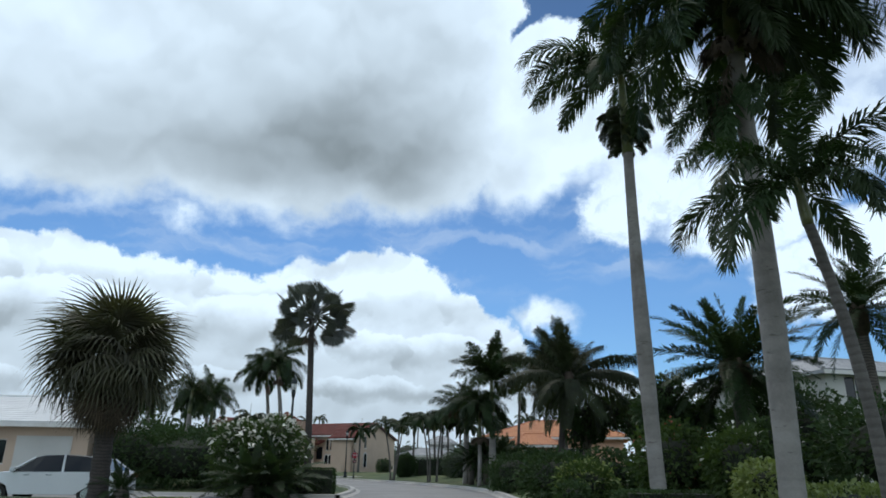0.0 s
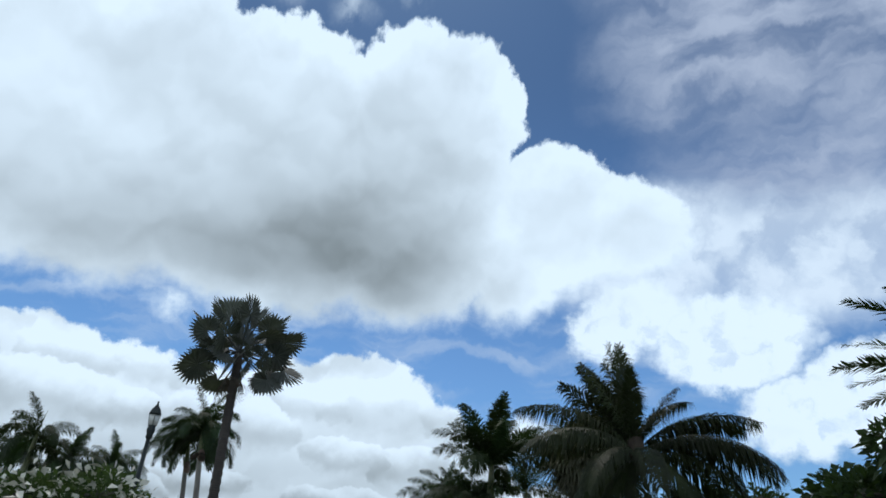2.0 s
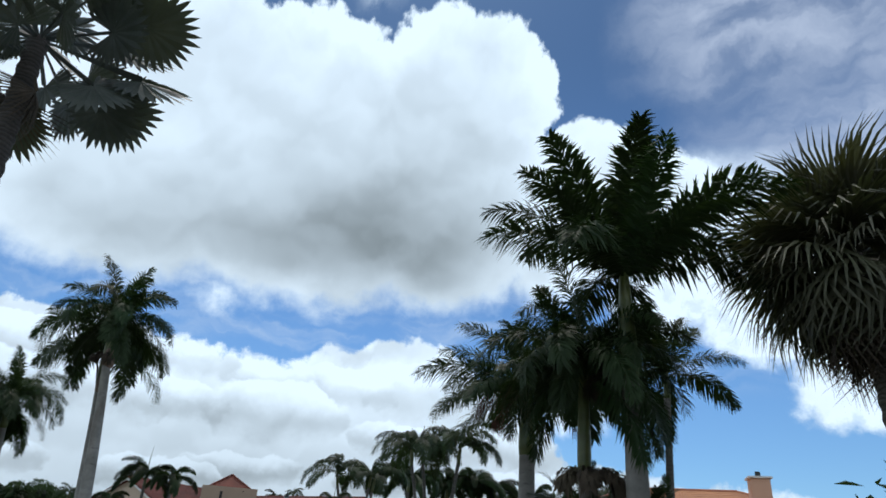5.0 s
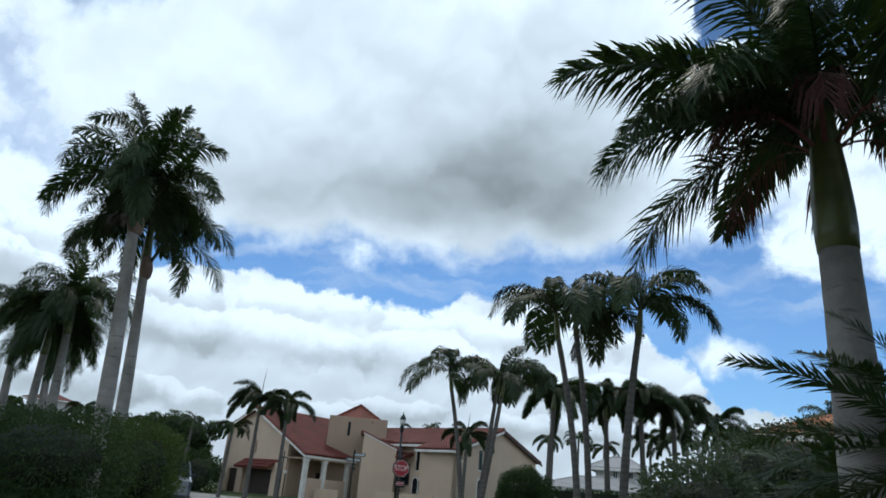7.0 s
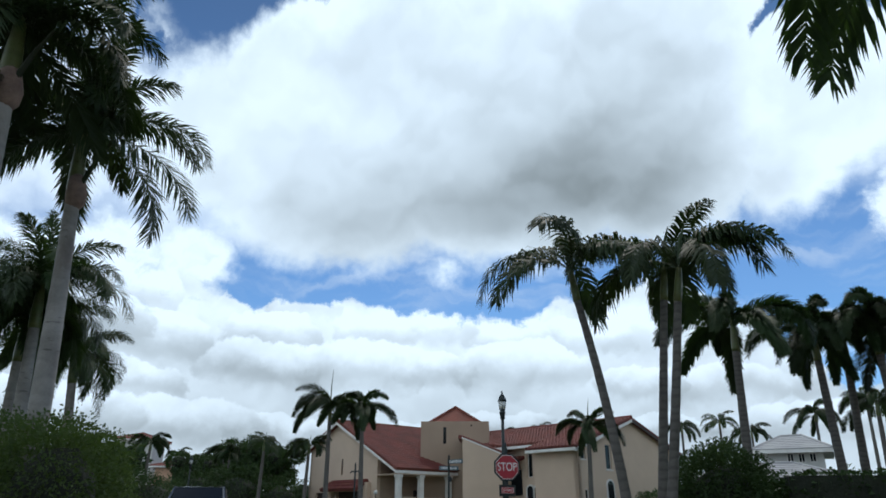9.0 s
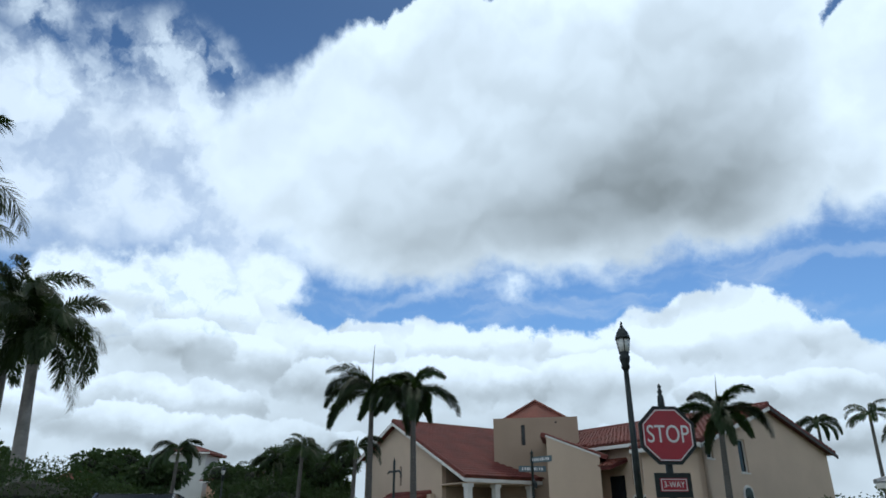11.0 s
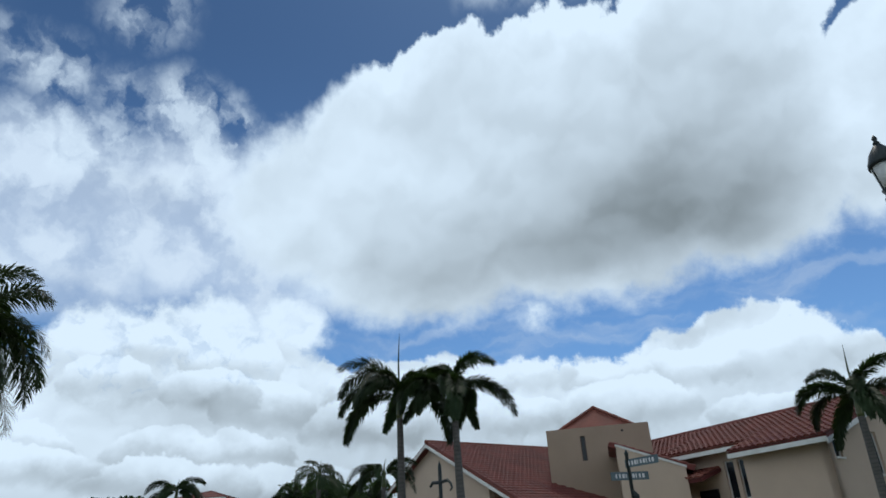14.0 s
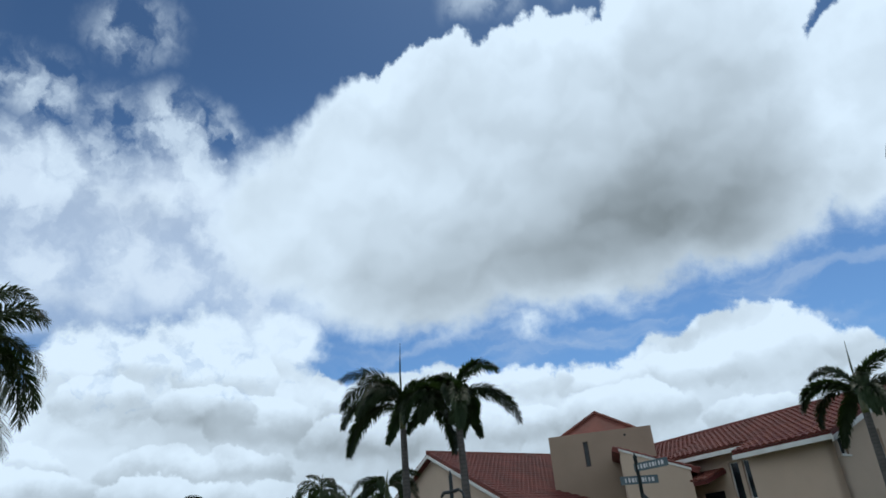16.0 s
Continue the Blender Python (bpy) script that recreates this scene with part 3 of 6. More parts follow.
def trunk_part(tree, base, top, bend, r0, r1, mat, belly=0.0, rings=0.003, name="trunk", sides=14, label=""):
    """A ringed, tapering stem from base to top in the tree's own space."""
    base, top = Vector(base), Vector(top)
    n = max(12, int((top - base).length / 0.16))
    pts, radii = [], []
    for i in range(n + 1):
        s = i / n
        p = base.lerp(top, s) + Vector(bend) * 4 * s * (1 - s) * 0.5
        flare = 0.32 * math.exp(-s * 14)
        pts.append(p)
        radii.append((r0 + (r1 - r0) * s) * (1 + flare + belly * math.sin(math.pi * min(1, s * 1.15)) ** 2) + rings * (1 if i % 2 else -1) * 0.5)
    return part(name, tube(pts, radii, sides), mat, tree, label, smooth=True)


def crown(tree, heart, kind, plan, size=1.0, seed=0, lean=(0, 0), frond_name="frond"):
    """Fronds round the heart. plan: how many at each level, upright first. lean: wind, in degrees about x and y."""
    rnd = random.Random(seed)
    turn = rnd.uniform(0, 360)
    k = 0
    for level, many in enumerate(plan):
        for j in range(many):
            rz = turn + j * 360 / max(many, 1) + level * 47 + rnd.uniform(-14, 14)
            s = size * rnd.uniform(0.86, 1.1)
            m = Matrix.Translation(heart) @ pose(0, 0, 0, lean[0], lean[1], 0) @ pose(0, 0, 0, 0, 0, rz) @ pose(0, 0, 0, rnd.uniform(-22, 22), rnd.uniform(-7, 7), 0) @ Matrix.Diagonal((s, s, s, 1))
            put(frond_name, FRONDS[kind][level], tree, m)
            k += 1
    return k


def set_crown(tree, heart, kind, rows):
    """Fronds one by one: heading from +x towards +y, level, size, sideways tilt."""
    for heading, level, size, tilt in rows:
        put("frond", FRONDS[kind][level], tree, Matrix.Translation(heart) @ pose(0, 0, 0, 0, 0, heading) @ pose(0, 0, 0, tilt, 0, 0) @ Matrix.Diagonal((size, size, size, 1)))


def fan_crown(tree, heart, kind, many, size, low, high, seed, roll=25):
    rnd = random.Random(seed)
    for k in range(many):
        f = (k + 0.5) / many
        e = math.degrees(math.asin(math.sin(radians(low)) + (math.sin(radians(high)) - math.sin(radians(low))) * f)) + rnd.uniform(-5, 5)
        s = size * rnd.uniform(0.88, 1.1)
        m = Matrix.Translation(heart) @ pose(0, 0, 0, 0, 0, k * 137.5 + rnd.uniform(-9, 9)) @ pose(0, 0, 0, 0, -e, 0) @ pose(0, 0, 0, rnd.uniform(-roll, roll), 0, 0) @ Matrix.Diagonal((s, s, s, 1))
        put("frond", FANS[kind][k % len(FANS[kind])], tree, m)


SKIRT = [frond_mesh("flower_stalk", FROND_OLIVE, 0.95 + 0.15 * i, 5, -82, 56, 0.34, 0.7, 0.05, 85, 300 + i, stalk=0.1) for i in range(3)]
DEAD_FROND = frond_mesh("dead_frond", FROND_DEAD, 2.3, -50, -87, 60, 0.5, 1.0, 0.035, 50, 310, stalk=0.15, power=0.6)


def royal_palm(x, y, top, heart_z, r0, r1, plan=(1, 3, 4, 4, 3, 2, 1), size=1.0, seed=0, bend=(0, 0, 0), belly=0.22, kind="royal", shaft=1.6, mat=None, lean=(0, 0), label="tall royal palm with a smooth grey trunk", hang=0, spear=0.9, stalk_mat=None, skirt=0, boot=False, dead=()):
    z = ground_at(x, y) - 0.05
    tree = thing("palm_tree", pose(x, y, z), label, "palm tree", "palms along the street")
    end = Vector((top[0] - x, top[1] - y, heart_z - z))
    foot = Vector((0, 0, 0))
    way = (end - foot).normalized()
    neck = end - way * shaft
    trunk_part(tree, foot, neck, bend, r0, r1, mat or BARK, belly)
    steps = [neck - way * 0.05 + way * (shaft + 0.1) * i / 8 for i in range(9)]
    part("crownshaft", tube(steps, [r1 * 1.05, r1 * 1.12, r1 * 1.1, r1 * 1.04, r1 * 0.96, r1 * 0.86, r1 * 0.76, r1 * 0.66, r1 * 0.52], 14), SHAFT, tree, "smooth green crownshaft", smooth=True)
    part("spear", tube([end - way * 0.1, end + way * 0.5 * spear, end + way * spear + Vector((0.05, 0.03, 0))], [0.045, 0.03, 0.006], 6), FROND, tree, "upright unopened leaf spear")
    for i in range(8):
        # a ragged ring of flower stalks and old boots under the crown
        a = i * 0.785 + seed
        if hang and i < hang:
            out = Vector((math.cos(a), math.sin(a), 0))
            if stalk_mat:
                bunch, root = frond_mesh("flower_stalk", stalk_mat, 1.5 + 0.2 * (i % 3), 40, -84, 34, 0.6, 1.1, 0.024, 40, seed + i, stalk=0.3), end - way * 0.6
            else:
                bunch, root = frond_mesh("dry_stalk", FROND_DEAD, 0.7 + 0.15 * (i % 3), 25, -80, 60, 0.4, 0.8, 0.06, 70, seed + i, stalk=0.1), neck
            put("dry_stalk", bunch, tree, Matrix.Translation(root + out * r1 * 0.7) @ pose(0, 0, 0, 0, 0, math.degrees(a)), "dry hanging flower stalk")
    rnd = random.Random(seed + 500)
    for i in range(skirt):
        # a shaggy cone of old flower stalks, widest under the fronds
        up = i / skirt
        a = i * 137.5
        out = Vector((math.cos(radians(a)), math.sin(radians(a)), 0))
        bunch = put("flower_stalk", SKIRT[i % 3], tree, Matrix.Translation(neck + way * (0.2 + up * min(shaft * 0.7, 1.3)) + out * r1) @ pose(0, 0, 0, 0, 0, a) @ pose(0, 0, 0, rnd.uniform(-30, 30), 0, 0) @ Matrix.Diagonal((0.5 + 0.35 * up,) * 3 + (1,)))
        tagged(bunch, "dense dark hanging flower stalk")
    if boot:
        # a split brown leaf base that still clings to the neck
        bm = tube([neck + Vector((0.04, 0, -0.45)), neck + Vector((0.1, 0, -0.3)), neck + Vector((0.09, 0, -0.05)), neck + Vector((0.02, 0, 0.3)), neck + Vector((-0.02, 0, 0.42))], [r1 * 0.7, r1 * 1.35, r1 * 1.5, r1 * 1.2, r1 * 0.8], 9)
        part("leaf_base", bm, BOOT, tree, "peeling pinkish-brown leaf base", smooth=True)
        for side in (-1, 1):
            part("bare_stalk", tube([neck + Vector((side * r1, 0, 0.1)), neck + Vector((side * 0.35, 0.1, 0.75)), neck + Vector((side * 0.6, 0.2, 1.25))], [0.06, 0.045, 0.03], 6), FROND_OLIVE, tree, "bare leaf stalk")
    for heading in dead:
        put("dead_frond", DEAD_FROND, tree, Matrix.Translation(neck) @ pose(0, 0, 0, 0, 0, heading), "dry brown frond hanging down the trunk")
    crown(tree, end - way * 0.15, kind, plan, size, seed, lean)
    return tree


def slim_palm(x, y, top, heart_z, r0, r1, plan, size, seed, kind="arched", bend=(0, 0, 0), shaft=0.7, lean=(0, 0), label="slim arching palm with a ringed grey trunk", mat=None, spear=0.6):
    return royal_palm(x, y, top, heart_z, r0, r1, plan, size, seed, bend, 0.0, kind, shaft, mat or BARK_SLIM, lean, label, 0, spear)


def feather_palm(x, y, top, heart_z, r0, r1, plan, size, seed, kind, label, bend=(0, 0, 0), mat=None):
    """A palm with no crownshaft."""
    z = ground_at(x, y) - 0.05
    tree = thing("palm_tree", pose(x, y, z), label, "palm tree", "palms along the street")
    end = Vector((top[0] - x, top[1] - y, heart_z - z))
    trunk_part(tree, (0, 0, 0), end, bend, r0, r1, mat or BARK_BROWN, 0.0)
    part("boot", lathe([(r1 * 1.1, -0.9), (r1 * 1.7, -0.5), (r1 * 1.9, -0.1), (r1 * 1.2, 0.25), (0.02, 0.4)], 12), FROND_DEAD, tree, "fibrous brown leaf base", Matrix.Translation(end), True)
    crown(tree, end, kind, plan, size, seed)
    return tree


def fan_palm(x, y, top, heart_z, r0, r1, kind, many, size, seed, low, high, label, skirt=0, mat=None, roll=25):
    z = ground_at(x, y) - 0.05
    tree = thing("palm_tree", pose(x, y, z), label, "palm tree", "palms along the street")
    end = Vector((top[0] - x, top[1] - y, heart_z - z))
    trunk_part(tree, (0, 0, 0), end, (0, 0, 0), r0, r1, mat or BARK_BROWN, 0.0, 0.03)
    fan_crown(tree, end, kind, many, size, low, high, seed, roll)
    if skirt:
        fan_crown(tree, end - Vector((0, 0, 0.5)), "sabal_dead", skirt, size, -75, -45, seed + 1)
    return tree


# street side, first stretch
fan_palm(-9.9, 20.2, (-10.0, 20.0), 4.5, 0.26, 0.24, "sabal", 66, 1.1, 3, -44, 88, "round-headed sabal palm with a dense olive fan crown", 26, BARK_DARK)
kerb_royal = royal_palm(5.55, 18.1, (5.48, 18.1), 13.2, 0.185, 0.15, (1, 3, 4, 4, 2, 0, 0), 1.0, 21, (-0.1, 0, 0), 0.28, shaft=2.8, skirt=46)
set_crown(kerb_royal, Vector((-0.08, 0, 12.9)), "royal", ((182, 3, 1.1, 6), (176, 2, 1.08, -8), (200, 4, 0.75, 0)))
tall_royal = royal_palm(5.52, 11.2, (5.72, 11.2), 10.9, 0.185, 0.155, (1, 3, 5, 6, 5, 4, 2), 1.04, 22, (0.1, 0, 0), 0.2, hang=5, shaft=1.8, skirt=16, dead=(200, 150))
set_crown(tall_royal, Vector((0.19, 0, 8.1)), "royal", ((176, 4, 0.6, 10), (200, 5, 0.62, -10), (160, 5, 0.6, 12), (222, 6, 0.6, 0), (185, 6, 0.62, 0), (250, 5, 0.58, 0), (290, 5, 0.55, 10)))
set_crown(tall_royal, Vector((0.2, 0, 10.3)), "royal", ((355, 4, 0.95, 8), (330, 5, 0.95, 0), (20, 5, 0.9, -8), (5, 6, 0.9, 0), (300, 5, 0.9, 0), (315, 4, 1.0, 10), (270, 6, 0.8, 0), (40, 4, 0.95, 0), (185, 5, 0.85, 0)))
slim_palm(5.8, 9.2, (5.3, 9.2), 5.55, 0.095, 0.075, (1, 3, 3, 4, 3, 1, 0), 0.66, 23, "royal", (0.32, 0, 0), 0.75, label="slender leaning palm with a green crownshaft")
feather_palm(10.7, 24.0, (10.5, 24.0), 4.85, 0.33, 0.3, (3, 6, 9, 10, 11, 10, 8), 1.1, 24, "date", "stout date palm with stiff dark feather fronds")
feather_palm(13.8, 21.5, (13.7, 21.5), 6.4, 0.2, 0.16, (2, 5, 7, 8, 8, 7, 5), 0.86, 25, "date", "feathery palm behind the shrubs")
coconut = feather_palm(5.45, 33.0, (6.15, 33.0), 5.7, 0.17, 0.13, (0, 0, 0, 0, 0, 0, 0), 0.92, 26, "coconut", "coconut palm with long drooping olive fronds", (-0.2, 0, 0), BARK_DARK)
set_crown(coconut, Vector((0.7, 0, 5.25)), "coconut_up", (
    (180, 0, 1.05, 20), (172, 1, 0.95, -20), (20, 0, 1.0, -15), (215, 0, 1.05, 30), (120, 0, 1.05, 0), (300, 0, 1.0, 20), (60, 0, 1.0, -30), (192, 1, 1.0, 35), (350, 1, 0.72, 10), (250, 1, 0.8, 0), (140, 1, 0.9, 15), (150, 0, 1.05, -10), (5, 1, 0.6, -20)))
set_crown(coconut, Vector((0.7, 0, 5.2)), "coconut", (
    (8, 2, 0.98, -10), (345, 3, 1.0, 12), (28, 1, 0.9, 0), (335, 4, 0.9, 0), (178, 2, 0.92, 8), (200, 3, 0.95, -12), (160, 3, 0.86, 15), (225, 4, 0.8, 0), (265, 4, 0.72, 0), (300, 5, 0.7, 10), (250, 6, 0.66, 0), (80, 3, 0.9, 0), (110, 4, 0.85, 0), (355, 5, 0.8, 0), (190, 5, 0.75, 0), (320, 6, 0.7, 0), (210, 6, 0.7, 0), (352, 2, 0.95, -8), (330, 3, 0.95, 10), (12, 4, 0.95, 0), (0, 3, 1.05, 0), (20, 3, 1.0, 8)))
royal_palm(3.15, 45.3, (3.2, 45.3), 7.0, 0.215, 0.165, (2, 7, 7, 4, 2, 0, 0), 1.1, 27, (0.05, 0, 0), 0.14, kind="royal_wide", hang=2, shaft=2.15)
street_royal = royal_palm(1.62, 50.1, (1.66, 50.1), 5.85, 0.23, 0.19, (1, 3, 5, 5, 3, 0, 0), 0.8, 28, (0, 0, 0), 0.12, kind="royal_wide", hang=8, shaft=1.75, stalk_mat=FROND_RUST)
set_crown(street_royal, Vector((0, 0, 5.45)), "royal_wide", ((180, 2, 0.8, 0), (188, 4, 0.82, 8), (172, 5, 0.86, -6), (200, 3, 0.95, 10), (215, 4, 0.85, 0)))
royal_palm(2.35, 46.1, (2.45, 46.1), 5.5, 0.13, 0.12, (1, 4, 6, 7, 7, 6, 4), 0.74, 29, (0.05, 0, 0), 0.1, hang=4, shaft=2.4, label="dark palm with a yellow-green crownshaft under the royals")
slim_palm(5.5, 52.0, (5.85, 52.0), 7.0, 0.13, 0.09, (1, 2, 2, 3, 2, 1, 0), 0.82, 30, "royal_wide", (0, 0, 0), 0.8)
fan_palm(7.9, 45.0, (7.8, 45.2), 7.5, 0.25, 0.22, "sabal", 76, 1.3, 31, -56, 86, "sabal palm with a broad shaggy olive crown", 14)
fan_palm(-8.3, 42.75, (-8.75, 42.75), 10.45, 0.22, 0.19, "bismarck", 36, 1.04, 32, -34, 88, "tall silver-leaved Bismarck fan palm", 2, BARK_DARK, roll=70)
for k, (x, y, z, s) in enumerate(((-15.3, 40.5, 5.8, 0.62), (-14.3, 41.5, 5.2, 0.58))):
    royal_palm(x, y, (x + 0.15, y), z, 0.13, 0.1, (1, 2, 3, 3, 3, 1, 0), s, 50 + k, (0, 0, 0), 0.1, label="small feather palm rising behind the hedge")

# left side, second stretch
royal_palm(-13.4, 58.0, (-14.6, 58.2), 9.9, 0.205, 0.16, (2, 4, 5, 6, 5, 3, 1), 0.98, 61, (0.15, 0, 0), 0.15, hang=2, shaft=1.7, boot=True)
royal_palm(-15.2, 60.9, (-16.3, 61.1), 9.6, 0.19, 0.145, (1, 4, 4, 5, 4, 2, 1), 0.95, 62, (0.1, 0, 0), 0.15, shaft=1.8, boot=True)
royal_palm(-22.4, 65.6, (-23.1, 65.6), 8.1, 0.2, 0.16, (1, 4, 5, 6, 6, 4, 2), 0.92, 63, (0, 0, 0), 0.1)
royal_palm(-24.6, 66.6, (-24.9, 66.6), 7.4, 0.18, 0.15, (1, 3, 5, 6, 5, 4, 2), 0.82, 64, (0, 0, 0), 0.1)
royal_palm(-31.7, 74.8, (-32.9, 74.8), 8.5, 0.24, 0.19, (0, 3, 5, 6, 6, 5, 2), 0.98, 65, (0, 0, 0), 0.1)
royal_palm(-35.6, 75.6, (-36.6, 75.6), 10.6, 0.24, 0.19, (0, 3, 4, 5, 5, 4, 2), 0.95, 66, (0, 0, 0), 0.1)

# right side, second stretch
slim_palm(-1.25, 55.7, (-1.75, 55.7), 5.05, 0.07, 0.05, (1, 3, 4, 1, 0, 0, 0), 0.8, 71, "arched", (0.25, 0, 0), 0.6)
slim_palm(-1.1, 56.1, (-1.4, 56.2), 5.25, 0.07, 0.05, (0, 2, 4, 1, 0, 0, 0), 0.78, 171, "arched", (0.2, 0, 0), 0.6)
slim_palm(-0.55, 56.1, (-0.1, 56.1), 5.25, 0.092, 0.058, (1, 3, 5, 2, 0, 0, 0), 0.84, 72, "arched", (-0.15, 0, 0), 0.6)
slim_palm(-4.68, 62.0, (-5.35, 62.0), 4.95, 0.08, 0.055, (1, 3, 3, 1, 0, 0, 0), 0.78, 73, "arched", (0.2, 0, 0), 0.6)
slim_palm(-4.52, 62.6, (-3.95, 62.6), 5.0, 0.08, 0.055, (1, 2, 4, 1, 0, 0, 0), 0.78, 74, "arched", (0, 0, 0), 0.6)
slim_palm(-4.42, 62.07, (-3.7, 62.07), 4.8, 0.08, 0.055, (0, 3, 4, 2, 0, 0, 0), 0.78, 75, "arched", (0.05, 0, 0), 0.6)
slim_palm(-3.15, 70.0, (-2.95, 70.0), 5.75, 0.13, 0.085, (1, 4, 4, 2, 0, 0, 0), 0.92, 76, "foxtail", (0, 0, 0), 0.7, label="foxtail palm with bushy arching plumes")
for k, (x, y, tx, z, s) in enumerate(((-0.9, 72.0, -1.0, 5.75, 0.75), (-0.3, 73.4, -0.1, 5.95, 0.8), (0.5, 72.0, 0.42, 5.8, 0.75), (1.8, 72.5, 1.7, 5.6, 0.75))):
    slim_palm(x, y, (tx, y), z, 0.13, 0.09, (2, 4, 4, 2, 0, 0, 0), s * 1.1, 80 + k, "foxtail", (0, 0, 0), 0.7, label="foxtail palm with bushy dark plumes")

# beside the corner house
slim_palm(-24.1, 84.7, (-24.15, 84.7), 6.7, 0.16, 0.1, (2, 4, 5, 2, 0, 0, 0), 1.0, 91, "foxtail", (0, 0, 0), 0.8, (0, 8), "foxtail palm with a tall leaf spear beside the garage", spear=2.1)
slim_palm(-21.9, 84.7, (-22.05, 84.7), 6.45, 0.16, 0.1, (2, 4, 5, 2, 0, 0, 0), 0.95, 92, "foxtail", (0, 0, 0), 0.8, (0, 8), "foxtail palm leaning in the wind beside the garage")
slim_palm(-11.4, 92.8, (-11.25, 92.8), 5.9, 0.16, 0.11, (2, 4, 5, 2, 0, 0, 0), 0.95, 93, "foxtail", (0, 0, 0), 0.7, (0, 5), "foxtail palm in front of the gable wall", spear=1.7)

# far palms over the roofs
for k, (x, y, z, s) in enumerate(((-23.0, 125.0, 9.6, 0.8), (-26.0, 127.0, 9.2, 0.7), (-8.0, 120.0, 8.6, 0.8), (-4.6, 118.0, 8.8, 0.85), (-2.0, 122.0, 8.2, 0.8), (2.5, 112.0, 8.4, 0.9), (5.5, 108.0, 8.8, 0.9),
                                  (8.5, 104.0, 8.2, 0.9), (-74.0, 125.0, 8.2, 0.8), (-69.0, 124.0, 7.4, 0.8), (-48.0, 104.0, 6.4, 0.8), (-44.0, 100.0, 5.8, 0.75), (-33.5, 91.0, 5.6, 0.7), (-30.5, 92.0, 5.4, 0.7),
                                  (-45.0, 92.0, 6.0, 0.8), (-50.5, 106.0, 6.4, 0.8), (4.5, 82.0, 6.4, 0.85), (7.0, 86.0, 6.0, 0.85), (9.5, 80.0, 6.6, 0.9), (3.0, 90.0, 6.2, 0.8))):
    slim_palm(x, y, (x + 0.2, y), z, 0.15, 0.1, (1, 3, 3, 3, 1, 0, 0), s, 100 + k, "foxtail" if k % 3 else "arched", (0, 0, 0), 0.6, (0, 6), "distant palm over the roofs")


# ---- shrubs, hedges and broadleaf trees ----
def leaf_cloud(rnd, blobs, count, size, boxy=False):
    """Many small pointed leaves over rounded masses. blobs: centre and half sizes."""
    verts, faces = [], []
    total = sum(b[3] * b[4] + b[4] * b[5] + b[3] * b[5] for b in blobs)
    for b in blobs:
        c, half = Vector(b[:3]), Vector(b[3:6])
        n = int(count * (b[3] * b[4] + b[4] * b[5] + b[3] * b[5]) / total)
        for _ in range(n):
            d = Vector((rnd.gauss(0, 1), rnd.gauss(0, 1), rnd.gauss(0, 1))).normalized()
            if boxy:
                d = d / max(abs(d.x), abs(d.y), abs(d.z))
                reach = rnd.uniform(0.92, 1.03)
            else:
                lump = noise.noise(d * 2.3 + c) * 0.22 + noise.noise(d * 6.0 + c) * 0.1
                reach = (1.0 + lump) * rnd.uniform(0.72, 1.06)
            p = c + Vector((d.x * half.x, d.y * half.y, d.z * half.z)) * reach
            if p.z < 0.03:
                continue
            out = (d + Vector((rnd.gauss(0, 0.6), rnd.gauss(0, 0.6), rnd.gauss(0, 0.6) + 0.2))).normalized()
            a = out.cross(Vector((rnd.gauss(0, 1), rnd.gauss(0, 1), rnd.gauss(0, 1)))).normalized()
            s = size * rnd.uniform(0.6, 1.3)
            i = len(verts)
            verts += [p, p + out * s * 0.5 + a * s * 0.24, p + out * s - Vector((0, 0, s * 0.25)), p + out * s * 0.5 - a * s * 0.24]
            faces.append((i, i + 1, i + 2, i + 3))
    return verts, faces


# solid lumps that fill foliage, coloured dark in place of shade; no real twigs
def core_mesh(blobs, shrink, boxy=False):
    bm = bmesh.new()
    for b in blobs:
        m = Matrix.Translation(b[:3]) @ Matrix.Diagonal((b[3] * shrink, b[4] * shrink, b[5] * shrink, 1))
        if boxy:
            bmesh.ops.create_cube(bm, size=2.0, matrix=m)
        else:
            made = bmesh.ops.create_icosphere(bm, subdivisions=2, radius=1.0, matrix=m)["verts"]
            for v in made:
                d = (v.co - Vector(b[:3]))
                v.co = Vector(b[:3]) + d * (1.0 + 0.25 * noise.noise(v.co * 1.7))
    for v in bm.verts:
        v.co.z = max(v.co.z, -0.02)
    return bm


def shrub(x, y, blobs, count, size, mat, label, seed, flowers=0, flower_mat=None, flower_size=0.16, boxy=False, name="shrub", category="shrub", group="planting along the street"):
    rnd = random.Random(seed)
    z = ground_at(x, y) - 0.02
    bush = thing(name, pose(x, y, z), label, category, group)
    part("shade_core", core_mesh(blobs, 0.93 if boxy else 0.62, boxy), LEAF_CORE, bush, "solid core coloured dark as inner shade")
    v, f = leaf_cloud(rnd, blobs, count, size, boxy)
    put("foliage", mesh_of("foliage", v, f, mat), bush)
    if flowers:
        v, f = leaf_cloud(rnd, [(b[0], b[1], b[2] + 0.3 * b[5], b[3] * 0.98, b[4] * 1.02, b[5] * 0.8) for b in blobs], flowers, flower_size)
        put("blossom", mesh_of("blossom", v, f, flower_mat), bush, label="clusters of small blossoms")
    return bush


def hedge(x, y, turn, length, width, height, count, mat, label, seed, size=0.11):
    bush = shrub(x, y, [(0, 0, height / 2, length / 2, width / 2, height / 2)], count, size, mat, label, seed, boxy=True, name="hedge", category="hedge")
    bush.matrix_basis = pose(x, y, ground_at(x, y) - 0.02, 0, 0, turn)
    return bush


